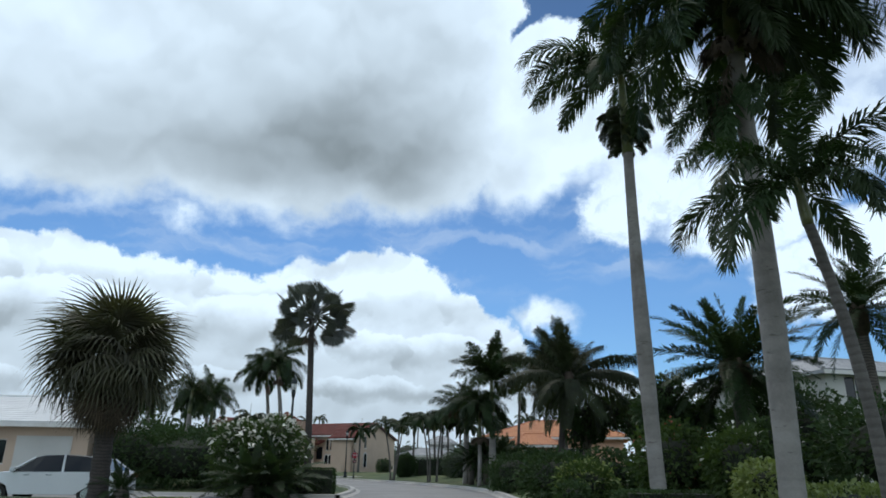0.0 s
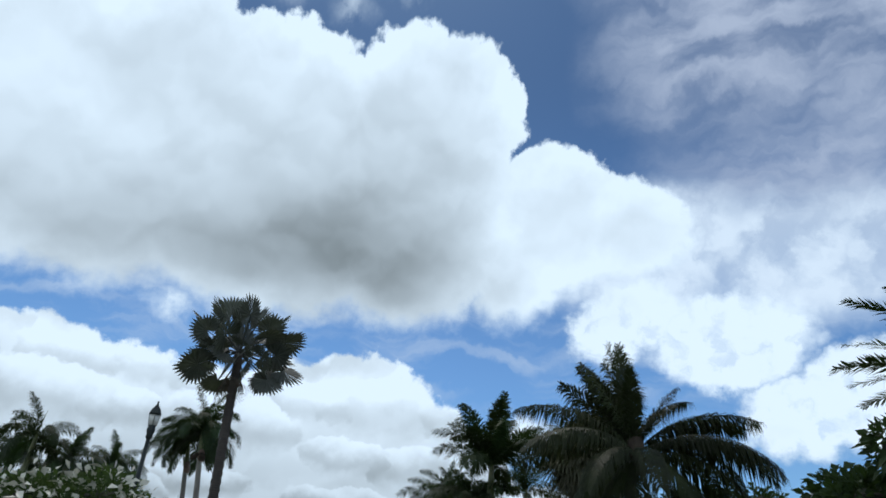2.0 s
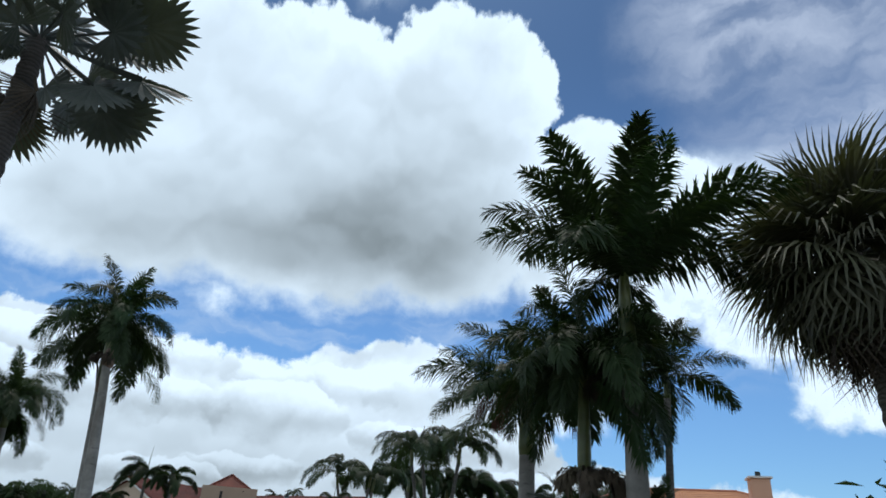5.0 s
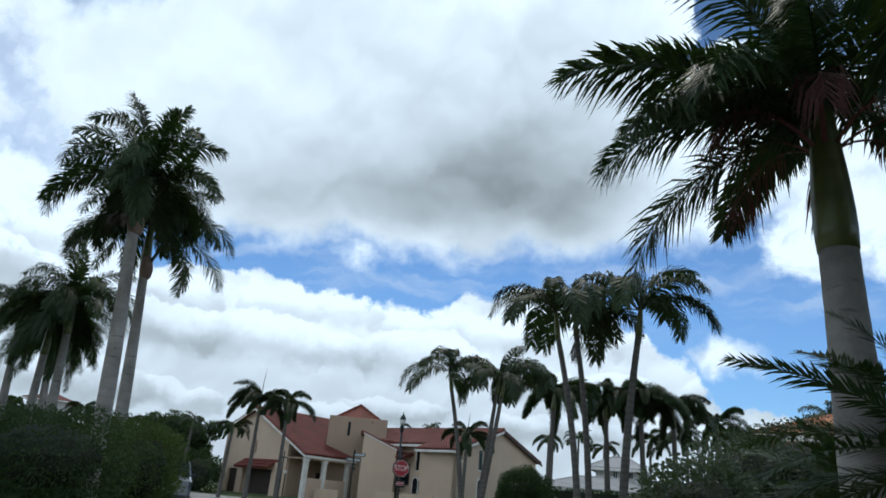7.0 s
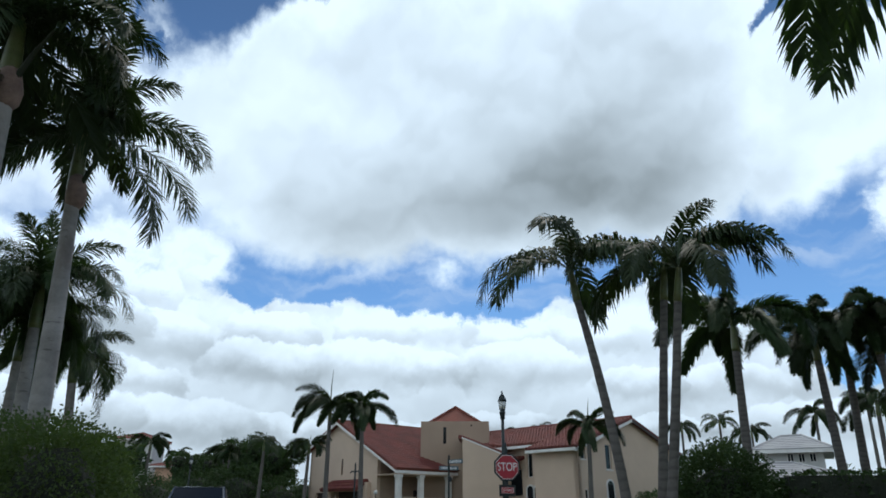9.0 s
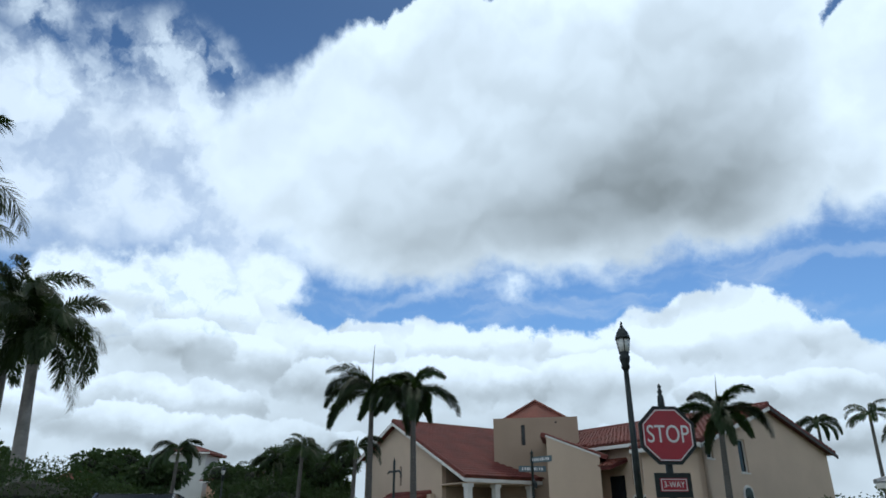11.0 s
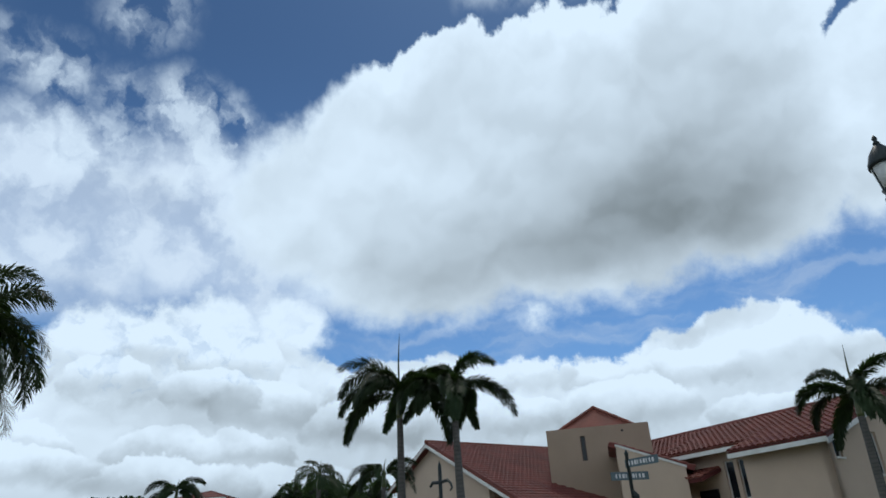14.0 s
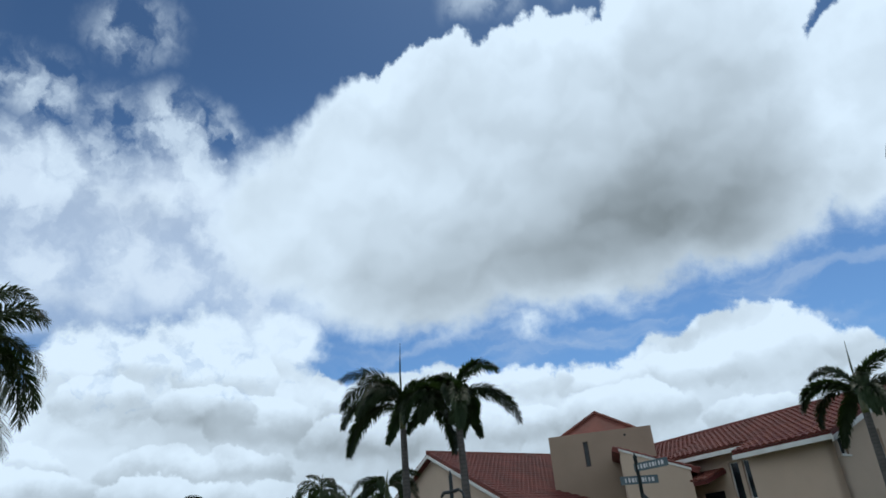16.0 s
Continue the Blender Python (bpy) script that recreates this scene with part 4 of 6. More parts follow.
def broadleaf_tree(x, y, height, spread, count, size, mat, label, seed, blobs=9):
    rnd = random.Random(seed)
    z = ground_at(x, y) - 0.05
    tree = thing("tree", pose(x, y, z), label, "tree", "trees behind the houses")
    fork = Vector((rnd.uniform(-0.2, 0.2), rnd.uniform(-0.2, 0.2), height * 0.35))
    part("trunk", tube([(0, 0, 0), fork * 0.5, fork], [0.26, 0.2, 0.17], 9), BARK_BROWN, tree, smooth=True)
    masses = []
    for k in range(blobs):
        a, r = k * 2.4 + rnd.uniform(-0.3, 0.3), spread * math.sqrt((k + 0.4) / blobs) * 0.72
        c = Vector((math.cos(a) * r, math.sin(a) * r, height * rnd.uniform(0.5, 0.86) - 0.1 * r))
        s = spread * rnd.uniform(0.3, 0.44)
        masses.append((c.x, c.y, c.z, s, s, s * 0.8))
        part("limb", tube([fork * 0.9, fork.lerp(c, 0.6) + Vector((0, 0, 0.2)), c], [0.1, 0.06, 0.02], 6), BARK_BROWN, tree)
    v, f = leaf_cloud(rnd, masses, count, size)
    put("crown", mesh_of("crown", v, f, mat), tree)
    part("shade_core", core_mesh(masses, 0.6), LEAF_CORE, tree, "solid core coloured dark as inner shade")
    return tree


def cycad(x, y, size, seed, label="low feathery cycad beside the lawn", heart=0.5):
    z = ground_at(x, y) - 0.03
    plant = thing("cycad", pose(x, y, z), label, "cycad", "planting along the street")
    part("stem", lathe([(0.2, 0), (0.24, heart * 0.5), (0.2, heart), (0.05, heart + 0.15)], 10), BARK_BROWN, plant, smooth=True)
    crown(plant, Vector((0, 0, heart)), "date", (2, 5, 7, 8, 7, 5, 0), size, seed)
    return plant


# first stretch, left
shrub(-8.0, 30.2, [(0, 0, 1.7, 2.0, 1.7, 1.7), (-1.0, -0.2, 2.5, 1.1, 1.0, 1.0), (0.6, 0, 2.7, 1.2, 1.1, 0.95)], 14000, 0.15, LEAF, "large oleander bush covered in white blossom", 1, 620, BLOSSOM, 0.3)
cycad(-6.7, 28.4, 0.74, 2, "pygmy date palm in front of the oleander", 0.9)
cycad(-7.7, 27.8, 0.7, 3, "pygmy date palm in front of the oleander", 0.8)
cycad(-8.7, 19.0, 0.3, 4, "low fern-like plant beside the sabal trunk", 0.25)
hedge(-5.9, 31.2, 8, 2.0, 1.4, 1.05, 3200, LEAF_DARK, "clipped dark box hedge by the kerb", 5)
shrub(-12.6, 33.5, [(0, 0, 1.3, 3.4, 1.6, 1.5), (2.2, 0.5, 1.2, 1.8, 1.4, 1.4), (-2.6, 0, 1.5, 1.8, 1.5, 1.5)], 9000, 0.22, LEAF_DARK, "tall dark hedge behind the lawn", 6)
shrub(-20.5, 42.0, [(0, 0, 1.8, 6.0, 2.0, 2.0), (6, -1, 1.4, 4.0, 1.8, 1.6)], 8000, 0.3, LEAF_DARK, "tall dark hedge between two gardens", 7)
hedge(-10.4, 26.2, 6, 1.8, 0.7, 0.4, 1400, LEAF_LIGHT, "low light green border hedge", 8)
# first stretch, right
hedge(5.3, 16.9, 0, 2.1, 1.2, 0.55, 2600, LEAF_DARK, "clipped box hedge round the palm's foot", 11)
hedge(5.6, 12.9, 0, 2.4, 0.8, 0.45, 2200, LEAF_DARK, "clipped box hedge along the garden", 12)
shrub(4.3, 21.0, [(0, 0, 0.6, 0.9, 0.8, 0.75)], 2600, 0.16, LEAF, "rounded croton with yellow-green leaves", 13, 500, LEAF_LIGHT, 0.15)
shrub(3.6, 19.5, [(0, 0, 0.4, 0.5, 0.5, 0.45)], 1200, 0.14, LEAF_DARK, "small dark rounded shrub", 14)
shrub(4.6, 27.5, [(0, 0, 0.8, 1.6, 1.3, 0.95), (1.8, 0.3, 0.9, 1.4, 1.2, 1.0)], 5000, 0.2, LEAF_DARK, "dense dark shrubs under the palms", 15)
shrub(3.9, 37.0, [(0, 0, 0.9, 1.6, 2.0, 1.05), (1.6, -1, 1.0, 1.5, 1.6, 1.1)], 9000, 0.16, LEAF_DARK, "dense dark shrubs under the palms", 16)
shrub(4.6, 42.5, [(0, 0, 0.8, 1.5, 2.4, 0.9)], 6500, 0.16, LEAF_DARK, "dense dark shrubs under the palms", 17)
shrub(7.6, 23.0, [(0, 0, 1.1, 1.3, 1.2, 1.3), (1.3, 0.6, 0.9, 1.1, 1.0, 1.0)], 5000, 0.2, LEAF, "loose bush with red bracts", 18, 120, BLOSSOM_RED, 0.16)
shrub(9.0, 20.8, [(0, 0, 0.9, 1.2, 1.0, 1.1), (1.0, 0.5, 1.5, 0.9, 0.8, 0.8)], 4200, 0.18, LEAF, "bush with a few white blossoms", 19, 60, BLOSSOM, 0.2)
shrub(7.6, 16.4, [(0, 0, 0.5, 0.75, 0.6, 0.55)], 1800, 0.15, LEAF_LIGHT, "low light green shrub", 20)
shrub(12.2, 18.6, [(0, 0, 1.3, 2.0, 1.6, 1.5), (2.8, 0.5, 1.4, 2.0, 1.6, 1.6)], 7000, 0.22, LEAF_DARK, "tall dark hedge before the white house", 21)
shrub(7.4, 12.6, [(0, 0, 0.25, 1.4, 0.8, 0.38)], 2400, 0.13, LEAF_LIGHT, "pale variegated ground cover", 22)
broadleaf_tree(8.5, 25.6, 4.4, 1.6, 2600, 0.26, LEAF_DARK, "small dark large-leaved tree behind the palms", 23, 8)
shrub(13.5, 27.0, [(0, 0, 1.9, 3.0, 2.0, 2.2)], 6000, 0.26, LEAF_DARK, "tall dark bushes before the white house", 24)
for k, (x, y, h, s) in enumerate(((7.6, 36.5, 5.2, 1.8), (10.0, 36.0, 5.0, 2.0), (12.8, 37.5, 5.2, 2.2))):
    broadleaf_tree(x, y, h, s, 5000, 0.2, LEAF_DARK, "dark garden tree behind the coconut palm", 25 + k, 9)
# second stretch, left
shrub(-15.5, 61.0, [(0, 0, 1.3, 2.0, 1.6, 1.45), (1.8, -0.8, 1.25, 1.1, 1.1, 1.3), (-2.6, 0.4, 1.2, 2.0, 1.6, 1.35)], 52000, 0.085, LEAF, "big rounded garden bush above the kerb", 31)
shrub(-18.5, 57.0, [(0, 0, 1.1, 3.5, 1.6, 1.25), (5.0, -0.6, 1.0, 2.4, 1.3, 1.15)], 36000, 0.09, LEAF_DARK, "long clipped dark hedge along the garden", 32)
shrub(-26.3, 72.2, [(0, 0, 1.2, 2.2, 2.0, 1.4), (1.4, 1.0, 1.0, 1.4, 1.4, 1.1)], 18000, 0.1, LEAF_DARK, "rounded dark bush at the corner garden", 33)
for k, (x, y, h, s) in enumerate(((-40.2, 101.0, 7.2, 3.0), (-43.6, 102.5, 7.6, 3.2), (-47.6, 101.0, 6.6, 3.2), (-45.0, 106.0, 7.4, 3.4))):
    broadleaf_tree(x, y, h, s, 12000, 0.24, LEAF_DARK, "dense dark garden tree beside the house", 40 + k, 10)
for k, (x, y, h, s) in enumerate(((-63.0, 100, 8.0, 3.0), (-58.6, 101, 7.8, 3.0), (-80, 105, 6.0, 4.2), (-86, 101, 5.6, 4.0))):
    broadleaf_tree(x, y, h, s, 4200, 0.5, LEAF_DARK, "rounded dark tree in a far garden", 50 + k, 9)
for k, (x, y, h, s) in enumerate(((-30, 57, 5.0, 3.5), (-36, 62, 5.5, 3.5), (-42, 70, 5.5, 4.0), (-48, 80, 6.0, 4.0))):
    broadleaf_tree(x, y, h, s, 4200, 0.42, LEAF_DARK, "dark tree behind the garden hedge", 60 + k, 9)
shrub(-40.8, 97.5, [(0, 0, 2.2, 3.6, 1.6, 2.8), (-4.2, 0.8, 2.2, 3.2, 1.6, 2.7), (-8.0, 1.4, 1.6, 2.6, 1.5, 2.0), (4.0, 0.5, 1.8, 2.4, 1.5, 2.2)], 20000, 0.22, LEAF_DARK, "dense dark shrubs under the garden trees", 34)
# second stretch, right
shrub(-3.65, 67.0, [(0, 0, 1.05, 0.92, 0.95, 1.15)], 26000, 0.075, LEAF_DARK, "clipped round green bush", 71)
hedge(1.2, 68.5, 8, 8.0, 0.9, 1.5, 9000, LEAF_DARK, "long low clipped hedge before the houses", 72, 0.12)
shrub(4.4, 62.0, [(0, 0, 2.2, 2.4, 2.0, 1.3), (-2.0, -0.5, 1.6, 1.6, 1.4, 1.5), (1.8, 0.5, 1.6, 2.0, 1.6, 1.6)], 16000, 0.13, LEAF_GREY, "loose grey-green weeping tree-like bush", 73)
shrub(1.3, 60.0, [(0, 0, 1.0, 1.4, 1.3, 1.2)], 3600, 0.18, LEAF_GREY, "loose grey-green bush beside the drive", 74)
shrub(3.6, 52.8, [(0, 0, 1.0, 2.0, 1.4, 1.2), (2.2, -1.5, 1.2, 1.6, 1.4, 1.3)], 5600, 0.18, LEAF_DARK, "dark bushes round the palm trunks", 75)
cycad(2.9, 47.6, 0.62, 76, "arching pygmy date palm under the royals", 1.9)
cycad(3.9, 47.0, 0.62, 86, "arching pygmy date palm under the royals", 1.3)
cycad(3.6, 49.4, 0.62, 87, "arching pygmy date palm under the royals", 1.5)
cycad(4.6, 50.6, 0.62, 77, "arching pygmy date palm under the royals", 1.7)
cycad(1.9, 48.3, 0.6, 178, "arching pygmy date palm under the royals", 1.6)
cycad(2.6, 52.4, 0.55, 78, "arching pygmy date palm under the royals", 1.2)
shrub(-8.0, 93.0, [(0, 0, 0.8, 1.0, 0.9, 0.95)], 2600, 0.16, LEAF_DARK, "small dark bush beside the gable wall", 79)
shrub(2.3, 66.5, [(0, 0, 0.9, 1.3, 1.1, 1.0)], 3000, 0.16, LEAF, "rounded green bush beside the lawn", 80)
shrub(9.5, 60.0, [(0, 0, 1.1, 2.6, 1.8, 1.3)], 4200, 0.2, LEAF_GREY, "loose bushes before the peach house", 81, 60, BLOSSOM_RED, 0.2)


def far_woods():
    """The low green skyline all round."""
    rnd = random.Random(9)
    blobs = []
    for k in range(150):
        a = k / 150 * math.tau + rnd.uniform(-0.02, 0.02)
        r = rnd.uniform(150, 230)
        h = rnd.uniform(3.0, 5.5)
        blobs.append((math.cos(a) * r - 15, math.sin(a) * r + 50, h * 0.75, rnd.uniform(5, 9), rnd.uniform(5, 9), h))
    v, f = leaf_cloud(rnd, blobs, 42000, 1.1)
    tagged(new("far_woods", mesh_of("far_woods", v, f, LEAF_DARK)), "low dark green tree line far off", "woods", kind="stuff")
    # added filler behind the leaves; its dark colour is the tree line's shade
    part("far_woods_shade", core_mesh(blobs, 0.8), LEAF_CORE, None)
    tagged(bpy.data.objects["far_woods_shade"], "solid filler inside the far tree line, coloured dark as shade", "woods", kind="stuff")


far_woods()


# ---- houses ----
def wall_part(name, outline, holes, thick, mat, parent, m, label=""):
    """A wall in its own x, z plane, from y = 0 back to y = thick, with openings right through."""
    bm = bmesh.new()
    edges = []
    for loop in (outline, *[[(a, c), (b, c), (b, d), (a, d)] for a, b, c, d in holes]):
        vs = [bm.verts.new((x, 0, z)) for x, z in loop]
        edges += [bm.edges.new((vs[i], vs[(i + 1) % len(vs)])) for i in range(len(vs))]
    bmesh.ops.triangle_fill(bm, use_beauty=True, use_dissolve=False, edges=edges)
    made = bmesh.ops.extrude_face_region(bm, geom=bm.faces[:])
    bmesh.ops.translate(bm, vec=(0, thick, 0), verts=[v for v in made["geom"] if isinstance(v, bmesh.types.BMVert)])
    bmesh.ops.recalc_face_normals(bm, faces=bm.faces[:])
    return part(name, bm, mat, parent, label, m)


def window_part(parent, x0, x1, z0, z1, m, frame_mat, mullions=1, depth=0.12, name="window"):
    """A frame with glass, set back in its opening."""
    w = 0.05
    bm = bmesh.new()
    for a, b, c, d in ((x0, x1, z0, z0 + w), (x0, x1, z1 - w, z1), (x0, x0 + w, z0 + w, z1 - w), (x1 - w, x1, z0 + w, z1 - w), *[(x0 + (x1 - x0) * k / mullions - 0.02, x0 + (x1 - x0) * k / mullions + 0.02, z0 + w, z1 - w) for k in range(1, mullions)]):
        bmesh.ops.create_cube(bm, size=1.0, matrix=Matrix.Translation(((a + b) / 2, depth, (c + d) / 2)) @ Matrix.Diagonal((b - a, 0.06, d - c, 1)))
    win = part(name, bm, frame_mat, parent, "", m)
    part("pane", block(x0 + w, x1 - w, depth + 0.005, depth + 0.02, z0 + w, z1 - w), WINDOW, win, "dark reflecting glass")
    return win


def arch_part(parent, x0, x1, z0, z1, m):
    """A round-headed recess: white surround with dark glass."""
    c, r = (x0 + x1) / 2, (x1 - x0) / 2
    outer = [(x0 - 0.12, z0)] + [(c - (r + 0.12) * math.cos(math.pi * k / 10), z1 - r + (r + 0.12) * math.sin(math.pi * k / 10)) for k in range(11)] + [(x1 + 0.12, z0)]
    inner = [(x0, z0 - 0.01)] + [(c - r * math.cos(math.pi * k / 10), z1 - r + r * math.sin(math.pi * k / 10)) for k in range(11)] + [(x1, z0 - 0.01)]
    win = part("arched_window", prism(outer, 0.06, "y", -0.05), TRIM, parent, "white arched surround", m)
    part("pane", prism(inner, 0.03, "y", -0.075), WINDOW, win, "dark reflecting glass")


TILE_MESH = {}


def tile_mesh(mat):
    """One barrel tile, open below: along +y up the slope, 0.27 wide."""
    if mat.name not in TILE_MESH:
        verts, faces, n = [], [], 5
        for y, lift, r in ((0.0, 0.035, 0.13), (0.42, 0.0, 0.115)):
            verts += [(-r * math.cos(math.pi * k / n), y, lift + r * 0.75 * math.sin(math.pi * k / n)) for k in range(n + 1)]
        faces = [(k, k + 1, n + 2 + k, n + 1 + k) for k in range(n)] + [tuple(range(n + 1))]
        TILE_MESH[mat.name] = mesh_of("roof_tile", verts, faces, mat, False)
    return TILE_MESH[mat.name]


def tiled_slope(parent, corner, along, up, mat, singles=0, name="roof", skip=None, thick=0.16, label="barrel-tiled roof slope"):
    """A roof slope: a slab with courses of barrel tiles on it. corner: its lower start; along: the eave; up: the slope."""
    corner, along, up = Vector(corner), Vector(along), Vector(up)
    nx = along.normalized()
    ny = up.normalized()
    nz = nx.cross(ny).normalized()
    m = Matrix((nx, ny, nz)).transposed().to_4x4()
    m.translation = corner
    roof = part(name, block(0, along.length, 0, up.length, -thick, 0), mat, parent, label, m)
    cols, rows = int(along.length / 0.27), int(up.length / 0.36)
    me = tile_mesh(mat)
    co = np.array([v.co[:] for v in me.vertices])
    polys = [tuple(p.vertices) for p in me.polygons]
    verts, faces, made = [], [], 0
    rnd = random.Random(cols * rows)
    for r in range(rows):
        for c in range(cols):
            x, y = 0.135 + c * along.length / cols, -0.04 + r * up.length / rows
            if skip and skip(x, y):
                continue
            if made < singles:
                put("roof_tile", me, roof, Matrix.Translation((x + rnd.uniform(-0.006, 0.006), y, 0.004)) @ pose(0, 0, 0, 0, 0, rnd.uniform(-1.2, 1.2)))
                made += 1
            else:
                i = len(verts)
                verts += (co + (x + rnd.uniform(-0.006, 0.006), y, 0.004 + rnd.uniform(0, 0.006))).tolist()
                faces += [tuple(k + i for k in p) for p in polys]
    if verts:
        tagged(put("roof_tiles", mesh_of("roof_tiles", verts, faces, mat), roof), kind="stuff")
    return roof


def corner_house():
    """The stucco house at the junction: two gabled wings, a tower set across their inner corner, an entrance block and a porch."""
    o = (-22.0, 98.0)
    house = thing("house", pose(o[0], o[1], 0, 0, 0, -26.2), "cream stucco house with terracotta roofs and a tan corner tower", "house", "houses along the street")
    g = 0.35
    turned = pose(0, 0, 0, 0, 0, 90)
    # left wing: front gable wall
    ridge_u, ridge_z = -10.2, 7.85
    front = [(-14.6, g), (-4.9, g), (-4.9, 5.15), (ridge_u, ridge_z - 0.12), (-14.6, 5.95)]
    holes = [(-13.4, -11.5, g + 0.05, 2.45), (-10.3, -6.4, g + 0.05, 2.5), (-9.82, -9.58, 3.75, 4.95)]
    wall_part("gable_wall", front, holes, 0.3, STUCCO, house, Matrix.Translation((0, -3.2, 0)), "cream stucco gable wall")
    for x0, x1, many in ((-13.4, -11.5, 4), (-10.3, -6.4, 4)):
        door = part("garage_door", block(x0, x1, -2.98, -2.92, g, 2.5), WOOD_DARK, house, "dark brown panelled garage door")
        for k in range(many):
            z0 = g + 0.12 + k * 0.5
            part("door_panel", block(x0 + 0.08, x1 - 0.08, -3.0, -2.975, z0, z0 + 0.4, 0.008), WOOD_DARK, door)
    window_part(house, -9.82, -9.58, 3.75, 4.95, Matrix.Translation((0, -3.2, 0)), WOOD_DARK)
    part("pilaster", block(-11.45, -10.55, -3.55, -3.2, g, 3.2, 0.02), STUCCO, house)
    part("pilaster", block(-6.3, -5.6, -3.55, -3.2, g, 3.1, 0.02), STUCCO, house)
    tiled_slope(house, (-10.9, -4.35, 2.62), (4.9, 0, 0), (0, 1.2, 0.72), TILE, 60, "canopy", label="small tiled canopy over the garage")
    wall_part("side_wall", [(-12, g), (3.2, g), (3.2, 5.95), (-12, 5.95)], [], 0.3, STUCCO, house, Matrix.Translation((-14.6, 0, 0)) @ pose(0, 0, 0, 0, 0, -90))
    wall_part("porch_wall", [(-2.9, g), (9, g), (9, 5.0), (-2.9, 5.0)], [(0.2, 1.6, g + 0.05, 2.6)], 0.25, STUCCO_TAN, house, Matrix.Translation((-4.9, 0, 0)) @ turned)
    part("porch_door", block(-5.1, -5.02, 0.2, 1.6, g, 2.6), WOOD_DARK, house, "dark wooden door in the porch")
    slope = (ridge_z - 3.95) / (-2.1 - ridge_u)
    tiled_slope(house, (-2.05, -3.6, 3.93), (0, 13.6, 0), (ridge_u + 2.05, 0, ridge_z - 3.93), TILE, 0, label="long terracotta-tiled roof slope")
    tiled_slope(house, (-14.95, 10.0, 5.8), (0, -13.6, 0), (ridge_u + 14.95, 0, ridge_z - 5.8), TILE, 0)
    part("ridge_cap", tube([(ridge_u, -3.65, ridge_z + 0.06), (ridge_u, 10, ridge_z + 0.06)], [0.13, 0.13], 8), TILE, house)
    for a, b in (((-2.0, 3.78), (ridge_u, ridge_z - 0.08)), ((-15.0, 5.66), (ridge_u, ridge_z - 0.08))):
        part("barge_board", prism([(a[0], a[1] - 0.16), (a[0], a[1]), (b[0], b[1]), (b[0], b[1] - 0.16)], 0.06, "y", -3.68), TRIM, house, "white sloping barge board")
    part("eave_board", block(-2.12, -2.02, -3.62, 2.2, 3.62, 3.82), TRIM, house, "white eave board")
    part("porch_ceiling", block(-4.9, -2.1, -3.4, 2.2, 3.55, 3.62), STUCCO, house)
    for v0 in (-3.35, -1.35, 1.3):
        column = part("porch_column", block(-2.5, -2.14, v0, v0 + 0.36, g, 3.6, 0.015), TRIM, house, "square white porch column")
        part("capital", block(-2.55, -2.09, v0 - 0.05, v0 + 0.41, 3.36, 3.56, 0.01), TRIM, column)
    part("porch_parapet", block(-2.42, -2.22, -3.0, 1.4, g, 2.05, 0.02), STUCCO, house)
    # tower across the inner corner
    side, top = 5.25, 7.62
    tm = Matrix.Translation((-4.1, 0.2, 0)) @ pose(0, 0, 0, 0, 0, 45)
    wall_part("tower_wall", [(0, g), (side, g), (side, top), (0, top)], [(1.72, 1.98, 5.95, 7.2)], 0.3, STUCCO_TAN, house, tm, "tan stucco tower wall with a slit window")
    window_part(house, 1.72, 1.98, 5.95, 7.2, tm, WOOD_DARK)
    for mm, w in ((tm @ Matrix.Translation((side, 0, 0)) @ turned, side), (tm @ Matrix.Translation((0, side, 0)) @ pose(0, 0, 0, 0, 0, -90), side), (tm @ Matrix.Translation((side, side, 0)) @ pose(0, 0, 0, 0, 0, 180), side)):
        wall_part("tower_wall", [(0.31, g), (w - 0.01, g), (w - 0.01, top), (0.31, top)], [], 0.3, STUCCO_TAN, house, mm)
    part("vent_hole", tube([(0, -0.012, 0), (0, 0.03, 0)], [0.06, 0.06], 10), WINDOW, house, "", tm @ Matrix.Translation((3.9, 0, 7.3)))
    bm = bmesh.new()
    base = [bm.verts.new(v) for v in ((0.45, 0.32, top - 0.15), (4.75, 0.32, top - 0.15), (4.75, 4.0, top - 0.15), (0.45, 4.0, top - 0.15))]
    tip = bm.verts.new((2.6, 1.75, 8.92))
    bm.faces.new(base[::-1])
    for i in range(4):
        bm.faces.new((base[i], base[(i + 1) % 4], tip))
    part("tower_roof", bm, TILE, house, "small terracotta hipped roof", tm)
    for k in (0, 1):
        a, b = Vector((0.45, 0.32, top - 0.12)) if k == 0 else Vector((4.75, 0.32, top - 0.12)), Vector((2.6, 1.75, 8.96))
        part("hip_cap", tube([a.lerp(b, i / 8) for i in range(9)], [0.1, 0.085] * 4 + [0.1], 7), TILE, house, "", tm)
    # entrance block with a sloping top
    em = Matrix.Translation((1.0, -0.1, 0)) @ pose(0, 0, 0, 0, 0, 45)
    wall_part("entrance_wall", [(0, g), (2.85, g), (2.85, 4.85), (0, 5.98)], [], 2.4, STUCCO, house, em, "cream entrance block with a sloping top")
    part("coping", prism([(-0.04, 5.98), (2.9, 4.82), (2.9, 4.92), (-0.04, 6.08)], 0.26, "y", -0.04), TRIM, house, "pale coping", em)
    tiled_slope(house, em @ Vector((3.3, 0.4, 4.86)), em.to_3x3() @ Vector((0, 3.4, 0)), em.to_3x3() @ Vector((-3.6, 0, 1.36)), TILE, 0)
    # right wing
    rv, rz, ez = 7.6, 7.25, 5.02
